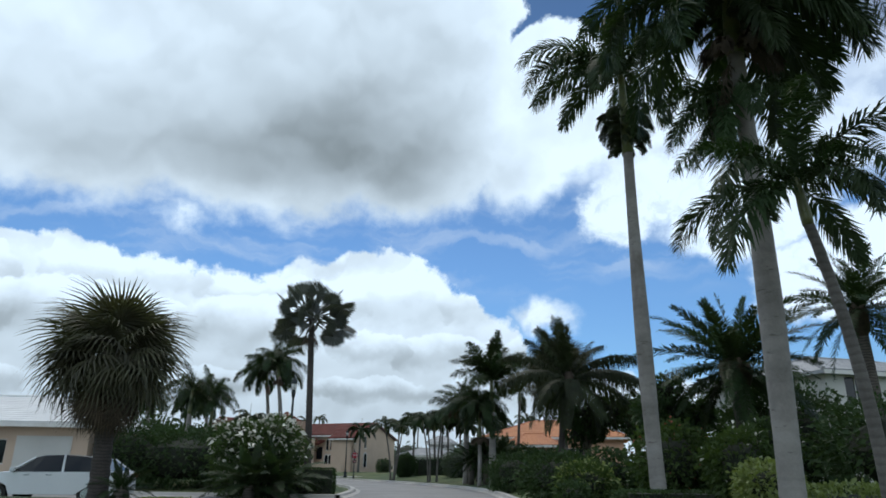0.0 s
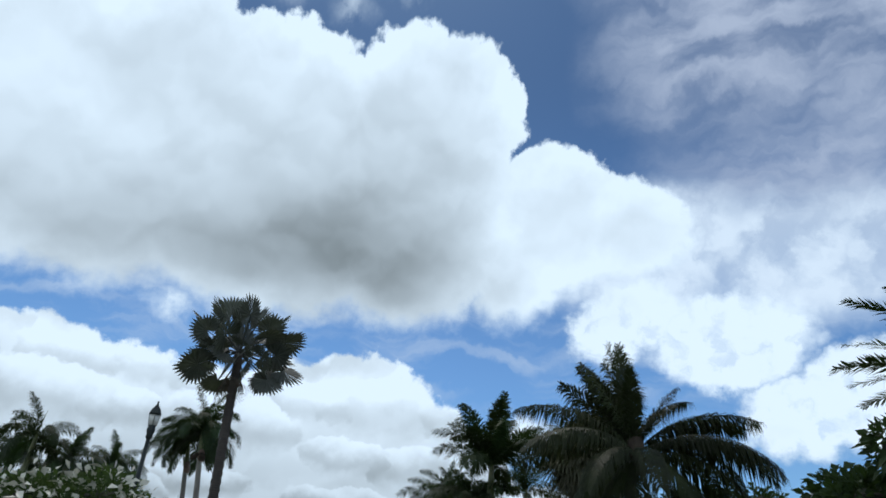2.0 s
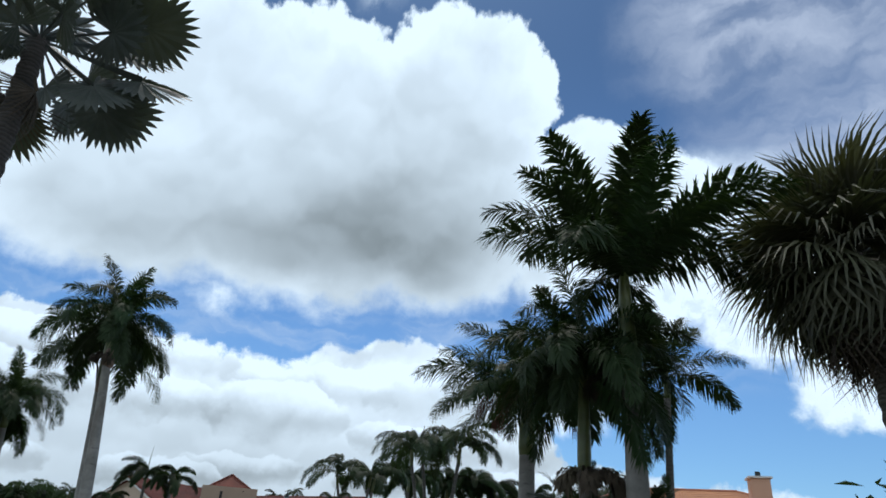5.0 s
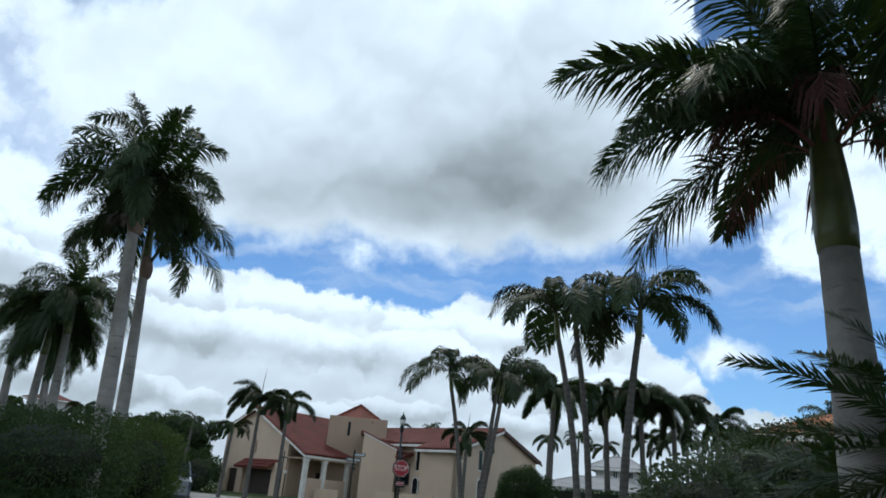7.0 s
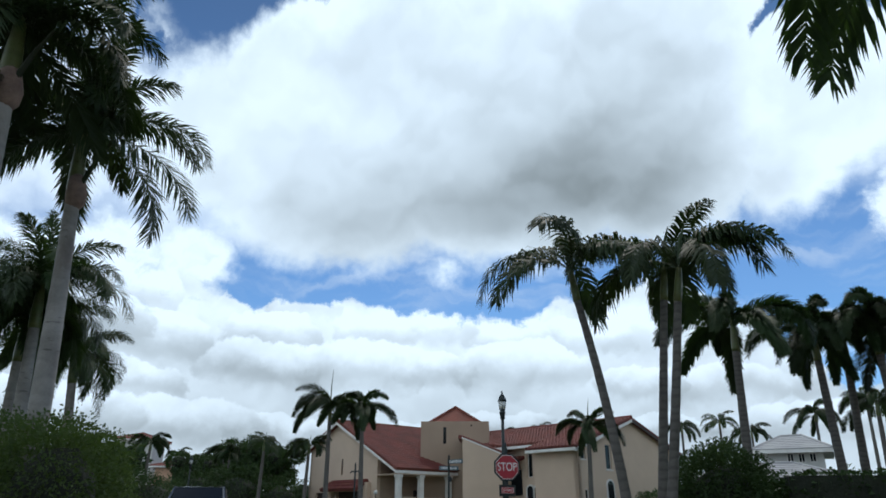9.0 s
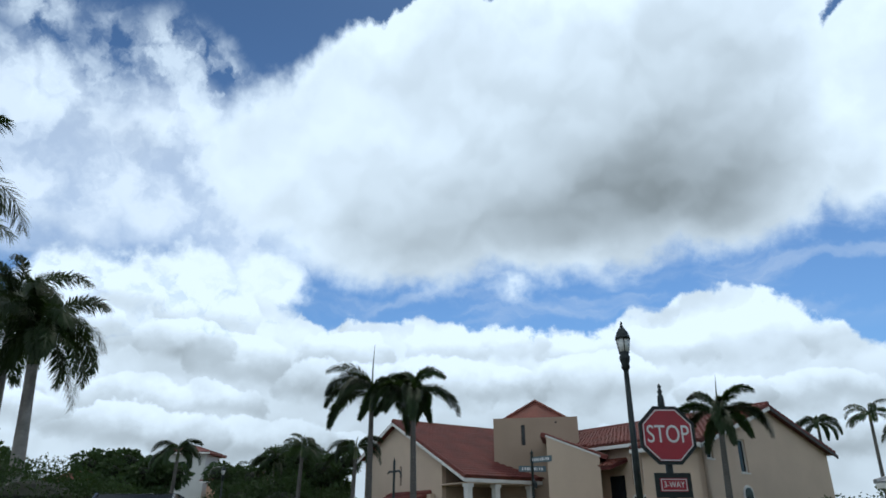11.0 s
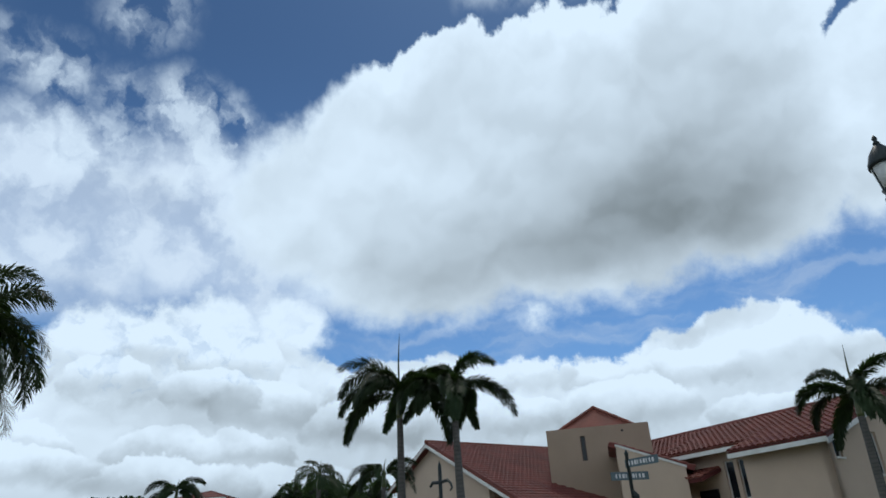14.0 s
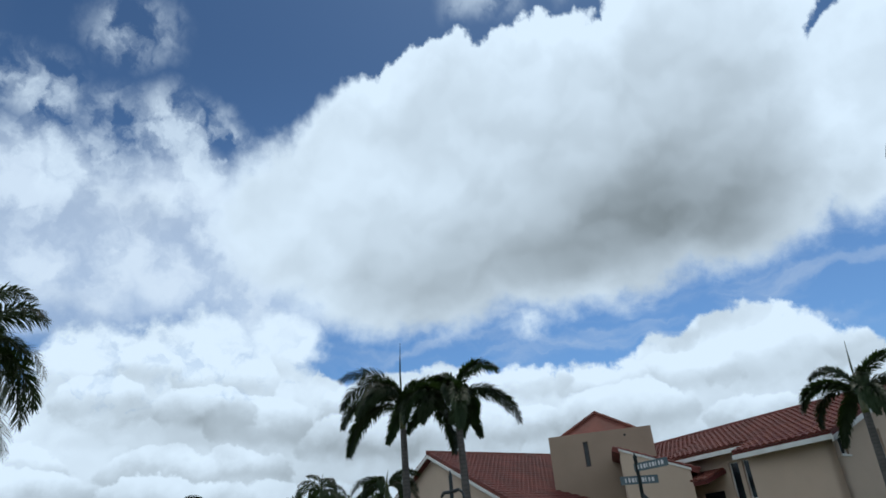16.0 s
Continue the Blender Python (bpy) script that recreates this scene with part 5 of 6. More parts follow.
    for u0, u1, v0 in ((5.75, 9.95, 1.25), (1.2, 5.75, 2.75)):
        z0 = rz - (rv - v0) * (rz - ez) / (rv - 1.25)
        tiled_slope(house, (u0, v0, z0), (u1 - u0, 0, 0), (0, rv - v0, rz - z0), TILE, 120 if u0 > 5 else 0, label="terracotta-tiled slope facing the junction")
        part("eave_board", block(u0, u1, v0 - 0.05, v0 + 0.03, z0 - 0.26, z0 - 0.08), TRIM, house, "white eave board")
    tiled_slope(house, (-5.5, 3.2, 5.7), (6.7, 0, 0), (0, rv - 3.2, rz - 5.7), TILE, 0)
    tiled_slope(house, (9.95, 13.6, 5.15), (-15.4, 0, 0), (0, rv - 13.6, rz - 5.15), TILE, 0)
    part("ridge_cap", tube([(-5.5, rv, rz + 0.06), (9.95, rv, rz + 0.06)], [0.13, 0.13], 8), TILE, house)
    wall_part("front_wall", [(6.0, g), (9.6, g), (9.6, 4.86), (6.0, 4.86)], [], 0.3, STUCCO, house, Matrix.Translation((0, 1.8, 0)), "cream stucco front wall")
    wall_part("return_wall", [(1.8, g), (3.6, g), (3.6, 4.9), (1.8, 4.9)], [], 0.3, STUCCO, house, Matrix.Translation((6.3, 0.3, 0)) @ turned)
    rec = Matrix.Translation((0, 3.4, 0))
    wall_part("recess_wall", [(1.0, g), (6.0, g), (6.0, 5.45), (1.0, 5.45)], [(3.9, 4.38, 3.38, 5.0), (4.58, 5.06, 3.38, 5.0)], 0.3, STUCCO, house, rec)
    for x0, x1 in ((3.9, 4.38), (4.58, 5.06)):
        window_part(house, x0, x1, 3.38, 5.0, rec, TRIM)
        arch_part(house, x0 - 0.02, x1 + 0.02, 1.6, 2.8, rec)
    tiled_slope(house, (2.2, 1.9, 4.3), (1.5, 0, 0), (0, 1.6, 0.5), TILE, 0, "low_roof", label="short tiled roof over the side window")
    part("side_window", block(2.4, 3.4, 3.3, 3.36, 2.2, 3.9), WINDOW, house, "dark side window")
    gm = Matrix.Translation((9.6, 0, 0)) @ turned
    wall_part("gable_wall", [(1.8, g), (13.2, g), (13.2, 5.1), (rv, rz - 0.16), (1.8, 5.08)], [(2.15, 2.65, 4.3, 5.05), (4.75, 5.4, 3.75, 5.35), (2.4, 2.8, 1.9, 2.5)], 0.3, STUCCO, house, gm, "cream stucco gable end")
    for x0, x1, z0, z1 in ((2.15, 2.65, 4.3, 5.05), (4.75, 5.4, 3.75, 5.35), (2.4, 2.8, 1.9, 2.5)):
        window_part(house, x0, x1, z0, z1, gm, TRIM)
        part("window_sill", block(x0 - 0.05, x1 + 0.05, -0.06, 0.1, z0 - 0.07, z0 - 0.005), TRIM, house, "", gm)
    arch_part(house, 4.7, 5.3, 1.2, 3.05, gm)
    for a, b in (((1.2, 4.85), (rv, rz - 0.1)), ((13.7, 4.98), (rv, rz - 0.1))):
        part("barge_board", prism([(a[0], a[1] - 0.18), (a[0], a[1]), (b[0], b[1]), (b[0], b[1] - 0.18)], 0.06, "x", 9.94), WOOD_DARK if a[0] > 5 else TRIM, house, "sloping barge board")
    part("chimney_vent", tube([(2.0, 9.0, 6.7), (2.0, 9.0, 7.5)], [0.07, 0.07], 8), METAL_DARK, house)
    # low wall and step before the house
    part("garden_wall", block(3.5, 9.6, -0.6, -0.4, 0.0, 1.5, 0.02), STUCCO, house, "low cream garden wall")
    part("garden_wall", block(-1.9, 1.0, -2.3, -2.1, 0.0, 1.3, 0.02), STUCCO, house, "low cream garden wall")
    return house


corner_house()


def hip_house(x, y, turn, wide, deep, z_eave, rise, wall_mat, roof_mat, label, windows=(), overhang=0.5, ridge=0.4, chimney=None, garage=None):
    """A house with a hipped roof; windows: x0, x1, z0, z1 on its front (its own -y side)."""
    z = ground_at(x, y)
    house = thing("house", pose(x, y, z, 0, 0, turn), label, "house", "houses along the street")
    a, b = wide / 2, deep / 2
    h = z_eave - z
    holes = [tuple(w) for w in windows]
    wall_part("wall", [(-a, -0.1), (a, -0.1), (a, h), (-a, h)], holes, 0.25, wall_mat, house, Matrix.Translation((0, -b, 0)))
    for x0, x1, z0, z1 in holes:
        window_part(house, x0, x1, z0, z1, Matrix.Translation((0, -b, 0)), TRIM, 2)
    wall_part("wall", [(-b + 0.26, -0.1), (b - 0.26, -0.1), (b - 0.26, h), (-b + 0.26, h)], [], 0.25, wall_mat, house, Matrix.Translation((a, 0, 0)) @ pose(0, 0, 0, 0, 0, 90))
    wall_part("wall", [(-b + 0.26, -0.1), (b - 0.26, -0.1), (b - 0.26, h), (-b + 0.26, h)], [], 0.25, wall_mat, house, Matrix.Translation((-a, 0, 0)) @ pose(0, 0, 0, 0, 0, -90))
    wall_part("wall", [(-a, -0.1), (a, -0.1), (a, h), (-a, h)], [], 0.25, wall_mat, house, Matrix.Translation((0, b, 0)) @ pose(0, 0, 0, 0, 0, 180))
    A, B, r = a + overhang, b + overhang, wide * ridge / 2
    bm = bmesh.new()
    low = [bm.verts.new((*p, h)) for p in ((-A, -B), (A, -B), (A, B), (-A, B))]
    under = [bm.verts.new((*p, h - 0.18)) for p in ((-A, -B), (A, -B), (A, B), (-A, B))]
    t0, t1 = bm.verts.new((-r, 0, h + rise)), bm.verts.new((r, 0, h + rise))
    for f in ((low[0], low[1], t1, t0), (low[1], low[2], t1), (low[2], low[3], t0, t1), (low[3], low[0], t0), tuple(under[::-1])):
        bm.faces.new(f)
    for i in range(4):
        bm.faces.new((under[i], under[(i + 1) % 4], low[(i + 1) % 4], low[i]))
    bmesh.ops.recalc_face_normals(bm, faces=bm.faces[:])
    roof = part("roof", bm, roof_mat, house, "hipped tile roof")
    # courses of tiles as raised strips on the front and back slopes
    courses = max(4, int(math.hypot(B, rise) / 0.4))
    for sgn in (-1, 1):
        cm = bmesh.new()
        for k in range(courses):
            s = k / courses
            x0, x1, yy, zz = -A + (A - r) * s, A - (A - r) * s, sgn * (B - B * s), h + rise * s
            bmesh.ops.create_cube(cm, size=1.0, matrix=Matrix.Translation(((x0 + x1) / 2, yy - sgn * 0.16, zz + 0.035 + 0.16 * rise / B)) @ pose(0, 0, 0, -sgn * math.degrees(math.atan2(rise, B)), 0, 0) @ Matrix.Diagonal((x1 - x0, 0.36, 0.05, 1)))
        part("tile_course", cm, roof_mat, roof)
    part("ridge_cap", tube([(-r, 0, h + rise + 0.03), (r, 0, h + rise + 0.03)], [0.12, 0.12], 8), roof_mat, roof)
    for sx, sy in ((-1, -1), (1, -1), (1, 1), (-1, 1)):
        part("hip_cap", tube([(sx * A, sy * B, h + 0.03), (sx * r, 0, h + rise + 0.03)], [0.1, 0.1], 7), roof_mat, roof)
    for x0, x1, y0, y1 in ((-A, A, -B - 0.03, -B + 0.02), (-A, A, B - 0.02, B + 0.03)):
        part("eave_board", block(x0, x1, y0, y1, h - 0.2, h - 0.01), TRIM, house)
    if chimney:
        cx, cy, cz = chimney
        stack = part("chimney", block(cx - 0.45, cx + 0.45, cy - 0.45, cy + 0.45, h * 0.6, cz - z, 0.02), wall_mat, house, "stucco chimney stack")
        part("chimney_cap", block(cx - 0.55, cx + 0.55, cy - 0.55, cy + 0.55, cz - z, cz - z + 0.1, 0.02), TRIM, stack)
        part("flue", tube([(cx, cy, cz - z + 0.08), (cx, cy, cz - z + 0.36)], [0.14, 0.12], 10), METAL_DARK, stack)
    if garage:
        x0, x1 = garage
        door = part("garage_door", block(x0, x1, -b - 0.04, -b - 0.005, 0.02, 2.15), STUCCO_WHITE, house, "white panelled garage door")
        for k in range(4):
            part("door_panel", block(x0 + 0.06, x1 - 0.06, -b - 0.06, -b - 0.035, 0.08 + k * 0.52, 0.54 + k * 0.52, 0.01), STUCCO_WHITE, door)
    return house


hip_house(-22.5, 35.5, 8, 11.0, 9.0, 3.05, 1.5, STUCCO, TILE_WHITE, "single-storey house with a white tile roof and garage", [(1.2, 2.0, 0.9, 2.0)], 0.7, garage=(2.4, 4.8))
hip_house(-44.0, 62.0, 12, 14.0, 10.0, 5.6, 1.4, STUCCO_PEACH, TILE, "two-storey house with a brown-red roof behind the trees", [(-3, -1.6, 3.6, 5.0), (2, 3.4, 3.6, 5.0)])
hip_house(11.6, 70.0, -12, 12.5, 9.0, 4.1, 1.75, STUCCO_PEACH, TILE_ORANGE, "peach stucco house with an orange tile roof and chimney", [(-4.2, -2.8, 1.0, 2.6), (1.0, 2.6, 1.0, 2.6)], 0.7, chimney=(3.2, -2.2, 6.25))
hip_house(8.2, 62.5, -12, 4.0, 4.5, 3.2, 1.0, STUCCO_PEACH, TILE_ORANGE, "low peach wing with an orange tile roof", [(-0.8, 0.8, 1.0, 2.3)], 0.6)
hip_house(22.5, 38.0, 15, 11.0, 9.0, 5.9, 1.4, STUCCO_WHITE, TILE_GREY, "white two-storey house with a blue-grey roof", [(-4.4, -3.0, 3.7, 5.2), (-1.0, 0.6, 3.7, 5.2), (-4.4, -3.0, 0.9, 2.5), (2, 3.4, 3.7, 5.2)])
hip_house(-1.9, 93.2, -6, 6.6, 4.6, 2.75, 0.85, STUCCO_WHITE, TILE_GREY, "white single-storey house with a pale grey tile roof", [(-2.4, -1.6, 1.0, 2.0), (1.2, 2.0, 1.0, 2.0)], 0.6)
hip_house(-0.25, 97.2, -6, 3.0, 5.0, 4.45, 0.9, STUCCO_WHITE, TILE_GREY, "white upper block with a pale grey hipped roof", [(-0.3, 0.05, 3.25, 3.75), (0.25, 0.6, 3.25, 3.75), (0.8, 1.15, 3.25, 3.75)], 0.5)
hip_house(12.5, 94.0, -10, 13.0, 9.0, 4.0, 1.5, STUCCO_WHITE, TILE_GREY, "white house with a pale brown-grey roof", [(-4.8, -3.8, 2.2, 3.2), (-3.2, -2.2, 2.2, 3.2), (2.0, 3.2, 1.0, 2.6)], 0.6)
hip_house(-73.5, 118.0, 28, 4.6, 4.6, 9.25, 0.9, STUCCO_WHITE, TILE, "white square tower with a small red hipped roof", [(-0.6, 0.6, 6.4, 8.0)], 0.6, 0.05)
hip_house(-65.0, 121.0, 28, 10.0, 8.0, 5.9, 1.1, STUCCO_PEACH, TILE, "peach house with a low red roof beside the tower", [(-3, -1.8, 3.2, 4.6), (1.5, 2.7, 3.2, 4.6)], 0.6)
hip_house(-91.0, 119.0, 28, 15.0, 9.0, 6.2, 1.9, STUCCO, TILE, "far house with a red hipped roof", [(-3, -1.8, 3.2, 4.6), (1.5, 2.7, 3.2, 4.6)], 0.6)


# ---- street furniture ----
def street_lamp(x, y, height, label="dark green cast street lamp with a frosted lantern"):
    z = ground_at(x, y)
    lamp = thing("street_lamp", pose(x, y, z), label, "street lamp", "street lamps")
    h = height - z
    part("base", lathe([(0.2, 0), (0.2, 0.12), (0.16, 0.18), (0.15, 0.5), (0.11, 0.62), (0.1, 0.75)], 12), METAL_DARK, lamp, smooth=True)
    part("pole", lathe([(0.066, 0.7), (0.06, h * 0.5), (0.05, h - 0.95)], 14), METAL_DARK, lamp, smooth=True)
    part("collar", lathe([(0.06, h - 0.97), (0.085, h - 0.93), (0.075, h - 0.85), (0.1, h - 0.78), (0.104, h - 0.72), (0.08, h - 0.68), (0.108, h - 0.63)], 14), METAL_DARK, lamp, smooth=True)
    part("lantern_glass", lathe([(0.09, h - 0.64), (0.13, h - 0.36)], 14), LAMP_GLASS, lamp, "frosted tapered glass", smooth=True)
    part("lantern_cap", lathe([(0.148, h - 0.37), (0.144, h - 0.33), (0.105, h - 0.22), (0.05, h - 0.14), (0.035, h - 0.12)], 14), METAL_DARK, lamp, smooth=True)
    part("finial", lathe([(0.02, h - 0.13), (0.035, h - 0.1), (0.015, h - 0.07), (0.028, h - 0.045), (0.004, h)], 10), METAL_DARK, lamp, smooth=True)
    for k in range(4):
        a = k * math.pi / 2 + 0.4
        c, s = math.cos(a), math.sin(a)
        part("lantern_rib", tube([(0.092 * c, 0.092 * s, h - 0.64), (0.132 * c, 0.132 * s, h - 0.36)], [0.009, 0.009], 5), METAL_DARK, lamp)
    return lamp


street_lamp(-6.85, 30.6, 5.2)
street_lamp(-10.4, 73.85, 5.07)
street_lamp(-41.5, 93.0, 5.0, "distant dark street lamp")


def octagon(flat):
    r = flat / 2 / math.cos(math.pi / 8)
    return [(r * math.cos(math.pi / 8 + k * math.pi / 4), r * math.sin(math.pi / 8 + k * math.pi / 4)) for k in range(8)]


def lettering(text, size, mat, parent, m, name="lettering", extrude=0.002):
    cu = bpy.data.curves.new(name, "FONT")
    cu.body, cu.size, cu.extrude, cu.align_x, cu.align_y = text, size, extrude, "CENTER", "CENTER"
    probe = bpy.data.objects.new("probe", cu)
    scene.collection.objects.link(probe)
    bpy.context.view_layer.update()
    me = bpy.data.meshes.new_from_object(probe.evaluated_get(bpy.context.evaluated_depsgraph_get()))
    bpy.data.objects.remove(probe)
    bpy.data.curves.remove(cu)
    me.materials.clear()
    me.materials.append(mat)
    return put(name, me, parent, m, "white raised letters")


def ring(outer, inner, y0, depth):
    bm = bmesh.new()
    n = len(outer)
    rows = [[bm.verts.new((x, y, z)) for x, z in loop] for loop, y in ((outer, y0), (inner, y0), (inner, y0 + depth), (outer, y0 + depth))]
    for a in range(4):
        r, s = rows[a], rows[(a + 1) % 4]
        for k in range(n):
            bm.faces.new((r[k], r[(k + 1) % n], s[(k + 1) % n], s[k]))
    bmesh.ops.recalc_face_normals(bm, faces=bm.faces[:])
    return bm


def stop_sign():
    x, y, cz, turn = -8.93, 69.62, 2.33, 33.0
    z = ground_at(x, y)
    sign = thing("stop_sign", pose(x, y, z, 0, 0, turn), "red octagonal stop sign on a dark decorative post", "stop sign")
    c = cz - z
    part("post", lathe([(0.09, 0), (0.09, 0.25), (0.05, 0.32), (0.045, 1.4), (0.042, c + 0.34)], 12), METAL_DARK, sign, "dark round post", Matrix.Translation((0, 0.09, 0)), True)
    part("finial", lathe([(0.05, 0), (0.06, 0.05), (0.05, 0.2), (0.03, 0.24), (0.045, 0.28), (0.02, 0.32), (0.035, 0.36), (0.004, 0.42)], 12), METAL_DARK, sign, "", Matrix.Translation((0, 0.09, c + 0.33)) @ Matrix.Diagonal((0.75, 0.75, 0.75, 1)), True)
    part("backing", prism([(a, b + c) for a, b in octagon(0.69)], 0.02, "y", 0.012), METAL_DARK, sign, "black backing plate")
    part("face", prism([(a, b + c) for a, b in octagon(0.61)], 0.01, "y", 0.0), SIGN_RED, sign, "red reflective face")
    part("border", ring([(a, b + c) for a, b in octagon(0.602)], [(a, b + c) for a, b in octagon(0.58)], -0.005, 0.004), SIGN_WHITE, sign, "thin white border")
    word = lettering("STOP", 0.265, SIGN_WHITE, sign, Matrix.Translation((0, -0.004, c)) @ pose(0, 0, 0, 90, 0, 0) @ Matrix.Diagonal((0.84, 1.12, 1, 1)))
    part("lower_backing", block(-0.22, 0.22, 0.012, 0.03, c - 0.72, c - 0.44), METAL_DARK, sign, "black backing plate")
    part("lower_plate", block(-0.165, 0.165, 0.0, 0.01, c - 0.65, c - 0.5), SIGN_RED, sign, "small red plate")
    part("lower_border", ring([(a * 0.155, c - 0.575 + b * 0.066) for a, b in ((-1, -1), (1, -1), (1, 1), (-1, 1))], [(a * 0.147, c - 0.575 + b * 0.058) for a, b in ((-1, -1), (1, -1), (1, 1), (-1, 1))], -0.005, 0.004), SIGN_WHITE, sign)
    lettering("3-WAY", 0.088, SIGN_WHITE, sign, Matrix.Translation((0, -0.004, c - 0.575)) @ pose(0, 0, 0, 90, 0, 0) @ Matrix.Diagonal((0.92, 1.1, 1, 1)))


stop_sign()


def street_name_sign(x, y, top):
    z = ground_at(x, y)
    sign = thing("street_name_sign", pose(x, y, z), "dark post with two pale street-name blades", "street sign")
    h = top - z
    part("post", lathe([(0.07, 0), (0.05, 0.3), (0.045, h - 0.15), (0.06, h - 0.12), (0.03, h - 0.06), (0.004, h)], 12), METAL_DARK, sign, smooth=True)
    for zz, turn, off in ((h - 0.36, -20, 0.42), (h - 0.66, 40, 0.0)):
        blade = part("blade", block(off - 0.5, off + 0.5, -0.015, 0.015, zz - 0.1, zz + 0.1, 0.005), SIGN_GREEN, sign, "grey-green name blade", pose(0, 0, 0, 0, 0, turn))
        for k in range(9):
            w = 0.03 + 0.015 * (k % 3)
            part("bar", block(off - 0.38 + k * 0.088, off - 0.38 + k * 0.088 + w, -0.02, -0.016, zz - 0.05, zz + 0.05), SIGN_WHITE, blade)
    part("bracket", tube([(0, 0, h - 1.0), (0.12, -0.05, h - 1.15), (0.12, -0.05, h - 1.3)], [0.04, 0.06, 0.05], 8), METAL_DARK, sign)


street_name_sign(-16.62, 84.1, 3.85)


def cross_post(x, y, top):
    z = ground_at(x, y)
    post = thing("garden_post", pose(x, y, z, 0, 0, -20), "dark iron post with a cross arm and hooks", "post")
    h = top - z
    part("pole", lathe([(0.06, 0), (0.04, 0.2), (0.035, h - 0.1), (0.004, h)], 10), METAL_DARK, post, smooth=True)
    part("arm", tube([(-0.3, 0, h - 0.42), (-0.22, 0, h - 0.36), (0, 0, h - 0.38), (0.22, 0, h - 0.36), (0.3, 0, h - 0.42)], [0.025, 0.03, 0.035, 0.03, 0.025], 8), METAL_DARK, post)
    part("hook", tube([(0.3, 0, h - 0.42), (0.34, 0, h - 0.5), (0.28, 0, h - 0.55)], [0.02, 0.02, 0.012], 6), METAL_DARK, post)


cross_post(-18.06, 77.4, 3.1)


def globe_light(x, y, top):
    z = ground_at(x, y)
    light = thing("post_light", pose(x, y, z), "short dark post with a white globe", "garden light")
    h = top - z
    part("post", lathe([(0.06, 0), (0.04, 0.15), (0.035, h - 0.3), (0.07, h - 0.26)], 10), METAL_DARK, light, smooth=True)
    part("globe", lathe([(0.05, h - 0.27), (0.11, h - 0.22), (0.145, h - 0.13), (0.11, h - 0.04), (0.03, h)], 14), LAMP_GLASS, light, "white glass globe", smooth=True)


globe_light(-26.2, 94.2, 2.45)


# ---- vehicles ----
def car(x, y, turn, paint, label, length=4.7, width=1.82, height=1.45, kind="sedan"):
    """A parked car along its own +x; the nose at +x."""
    z = max(ground_at(x, y), 0.0)
    auto = thing("car", pose(x, y, z, 0, 0, turn), label, "car", "vehicles on the street")
    a, w, h = length / 2, width / 2, height
    belt = h * 0.66
    if kind == "pickup":
        roof = [(-0.15 * a, belt), (-0.05 * a, h - 0.05), (0.1 * a, h), (0.22 * a, h - 0.02), (0.46 * a, belt + 0.02)]
    elif kind == "suv":
        roof = [(-0.97 * a, belt), (-0.86 * a, h - 0.08), (-0.6 * a, h), (0.05 * a, h), (0.2 * a, h - 0.06), (0.52 * a, belt + 0.02)]
    else:
        roof = [(-0.88 * a, belt + 0.03), (-0.66 * a, h - 0.13), (-0.45 * a, h - 0.04), (-0.2 * a, h), (0.06 * a, h - 0.02), (0.2 * a, h - 0.09), (0.5 * a, belt)]
    tail = [(-a, 0.42), (-a * 0.99, belt - 0.05), (-a * 0.93, belt + 0.02)] if kind != "pickup" else [(-a, 0.45), (-a, belt), (-a * 0.97, belt + 0.02)]
    nose = [(0.6 * a, belt - 0.01), (0.85 * a, belt - 0.09), (0.97 * a, belt - 0.22), (a, 0.45), (0.97 * a, 0.28)]

    def arch(cx, r=0.37):
        return [(cx + r * math.cos(t), 0.31 + r * math.sin(t)) for t in [math.pi * k / 8 for k in range(9)]]
    rear, front = -a * 0.6, a * 0.62
    lower = [(0.97 * a, 0.26)] + arch(front) + arch(rear) + [(-0.98 * a, 0.28)]
    body = tail + nose + lower
    bm = bmesh.new()
    rings = []
    for y0, tuck in ((-w, 0.06), (-w + 0.12, 0.0), (w - 0.12, 0.0), (w, 0.06)):
        rings.append([bm.verts.new((px * (1 - tuck * 0.4), y0 if zz < belt - 0.2 else y0 * 0.985, zz - (tuck * 0.3 if zz > 0.7 else 0))) for px, zz in body])
    n = len(body)
    for r, s in zip(rings, rings[1:]):
        for k in range(n):
            bm.faces.new((r[k], r[(k + 1) % n], s[(k + 1) % n], s[k]))
    bm.faces.new(rings[0]), bm.faces.new(rings[-1][::-1])
    bmesh.ops.triangulate(bm, faces=[f for f in bm.faces if len(f.verts) > 4])
    bmesh.ops.recalc_face_normals(bm, faces=bm.faces[:])
    part("body", bm, paint, auto)
    bm = bmesh.new()
    rings = []
    for y0, inset in ((-w * 0.94, 0.0), (-w * 0.80, 1.0), (w * 0.80, 1.0), (w * 0.94, 0.0)):
        rings.append([bm.verts.new((px, y0, zz)) for px, zz in ([(px, zz) for px, zz in roof] if inset else [(px, belt if 0 < i < len(roof) - 1 else zz) for i, (px, zz) in enumerate(roof)])])
    n = len(roof)
    for r, s in zip(rings, rings[1:]):
        for k in range(n - 1):
            bm.faces.new((r[k], r[k + 1], s[k + 1], s[k]))
    bmesh.ops.recalc_face_normals(bm, faces=bm.faces[:])
    part("cabin_glass", bm, WINDOW, auto, "dark tinted glass")
    top = [p for p in roof if p[1] > h - 0.15]
    bm = bmesh.new()
    lo = [[bm.verts.new((px, yy, zz + 0.012)) for px, zz in top] for yy in (-w * 0.82, -w * 0.7, w * 0.7, w * 0.82)]
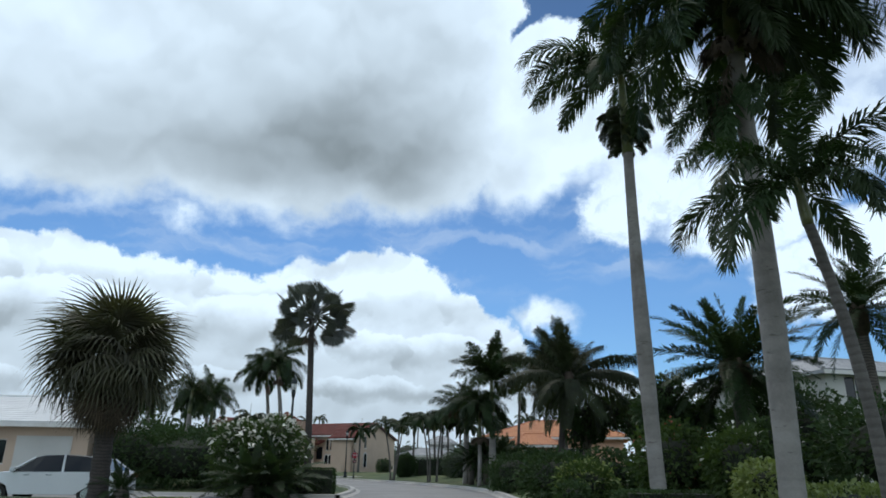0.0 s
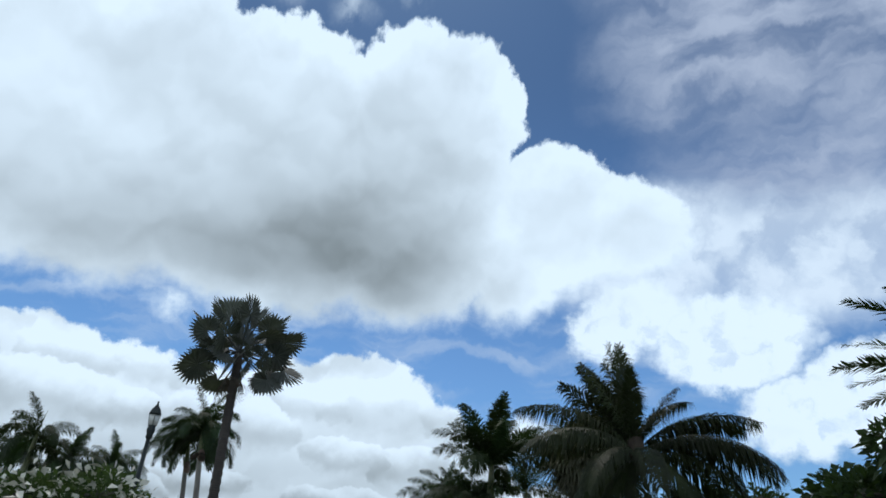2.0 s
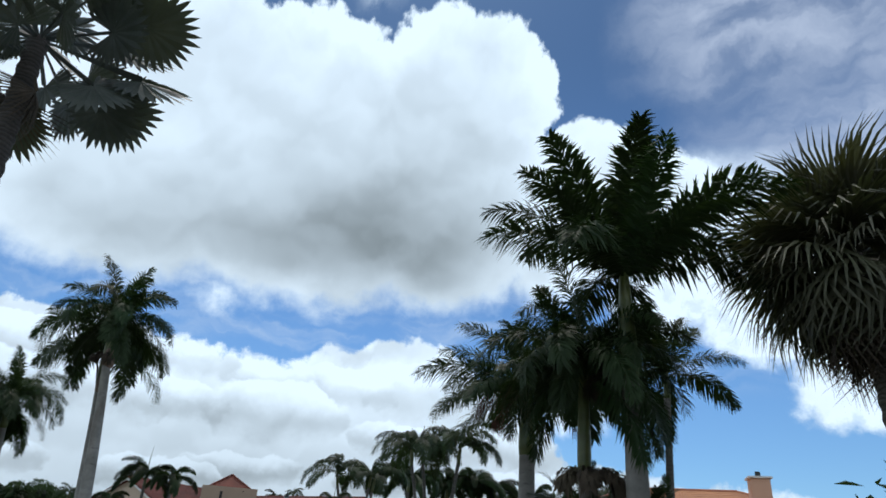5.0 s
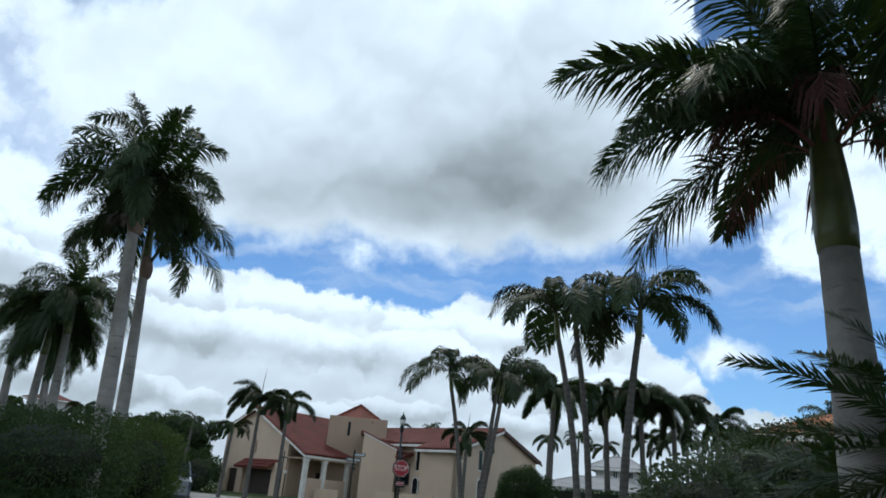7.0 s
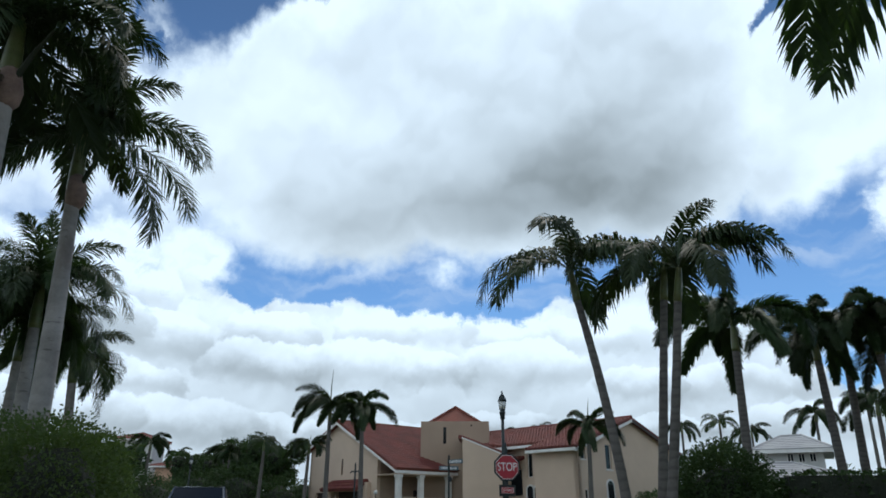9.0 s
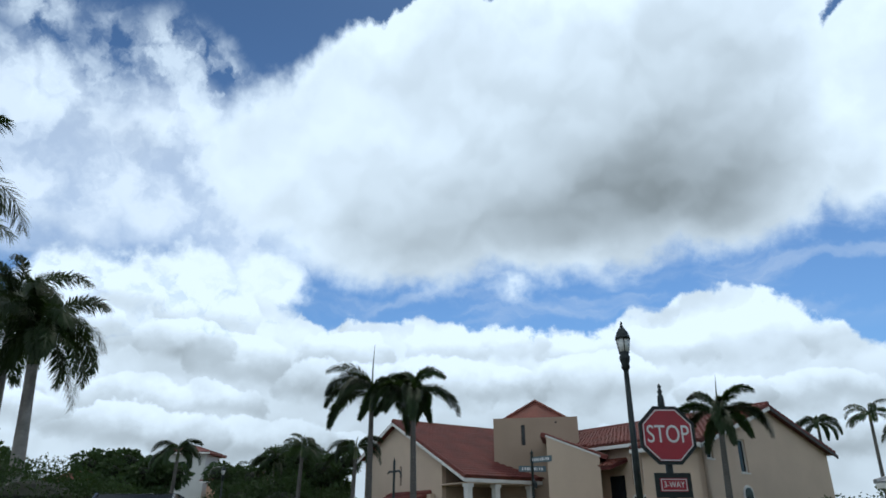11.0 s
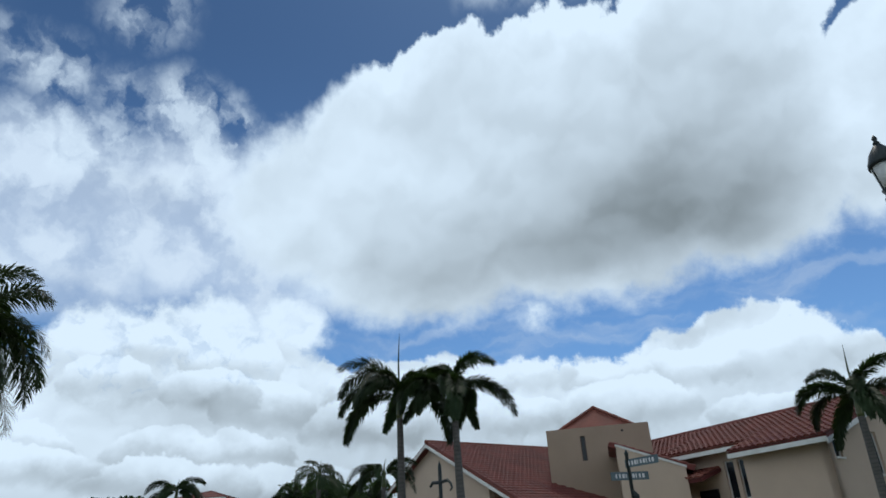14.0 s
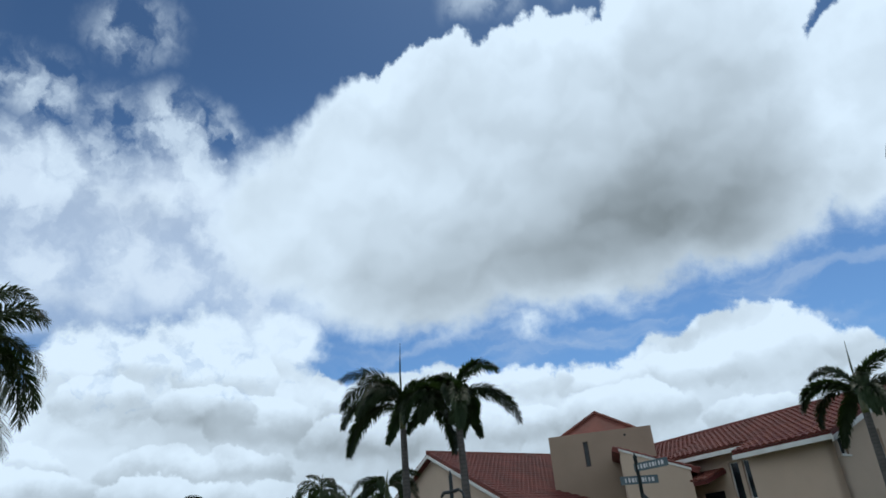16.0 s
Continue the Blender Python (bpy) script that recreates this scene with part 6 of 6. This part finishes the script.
    for r, s in zip(lo, lo[1:]):
        for k in range(len(top) - 1):
            bm.faces.new((r[k], r[k + 1], s[k + 1], s[k]))
    bmesh.ops.solidify(bm, geom=bm.faces[:], thickness=0.03)
    part("roof", bm, paint, auto)
    for side in (-1, 1):
        for i in range(1, len(roof) - 1):
            if i in (1, len(roof) - 2) or (kind != "pickup" and i == len(roof) // 2):
                px, zz = roof[i]
                foot = roof[0] if i == 1 else (roof[-1] if i == len(roof) - 2 else (px - 0.05, belt))
                part("pillar", tube([(foot[0], side * w * 0.945, foot[1] - 0.03), (px, side * w * 0.81, zz + 0.01)], [0.045, 0.035], 6), paint, auto)
        part("mirror", block(0.4 * a, 0.4 * a + 0.16, side * (w + 0.08) - 0.08, side * (w + 0.08) + 0.08, belt, belt + 0.14, 0.03), paint, auto)
        part("headlight", block(0.88 * a, 0.965 * a, side * w * 0.72 - 0.16, side * w * 0.72 + 0.16, belt - 0.24, belt - 0.12, 0.02), LIGHT_LENS, auto)
        part("tail_light", block(-a - 0.012, -a + 0.06, side * w * 0.78 - 0.14, side * w * 0.78 + 0.14, belt - 0.2, belt - 0.05, 0.015), RED_LENS, auto)
        for px in (-0.05 * a, 0.25 * a):
            part("door_handle", block(px - 0.1, px + 0.1, side * w - 0.01, side * w + 0.02, belt - 0.12, belt - 0.09, 0.005), CHROME, auto)
    for cx in (rear, front):
        for side in (-1, 1):
            wheel = part("wheel", tube([(cx, side * (w - 0.2), 0.31), (cx, side * (w - 0.01), 0.31)], [0.31, 0.31], 20), RUBBER, auto, "black tyre")
            part("rim", tube([(cx, side * (w - 0.03), 0.31), (cx, side * (w + 0.006), 0.31)], [0.21, 0.19], 14), CHROME, wheel, "bright alloy rim")
    if kind == "pickup":
        part("grille", block(a - 0.04, a + 0.02, -w * 0.55, w * 0.55, 0.55, belt - 0.1, 0.02), CHROME, auto)
    return auto


car(-13.35, 24.2, 184, PAINT_WHITE, "white sedan parked in the driveway", 4.75, 1.84, 1.56)
car(-20.7, 71.4, -54, PAINT_GREY, "dark grey pickup truck with a bright grille", 5.4, 1.95, 1.85, "pickup")
car(10.6, 27.6, 175, PAINT_WHITE, "pale van parked behind the shrubs", 4.8, 1.9, 1.85, "suv")
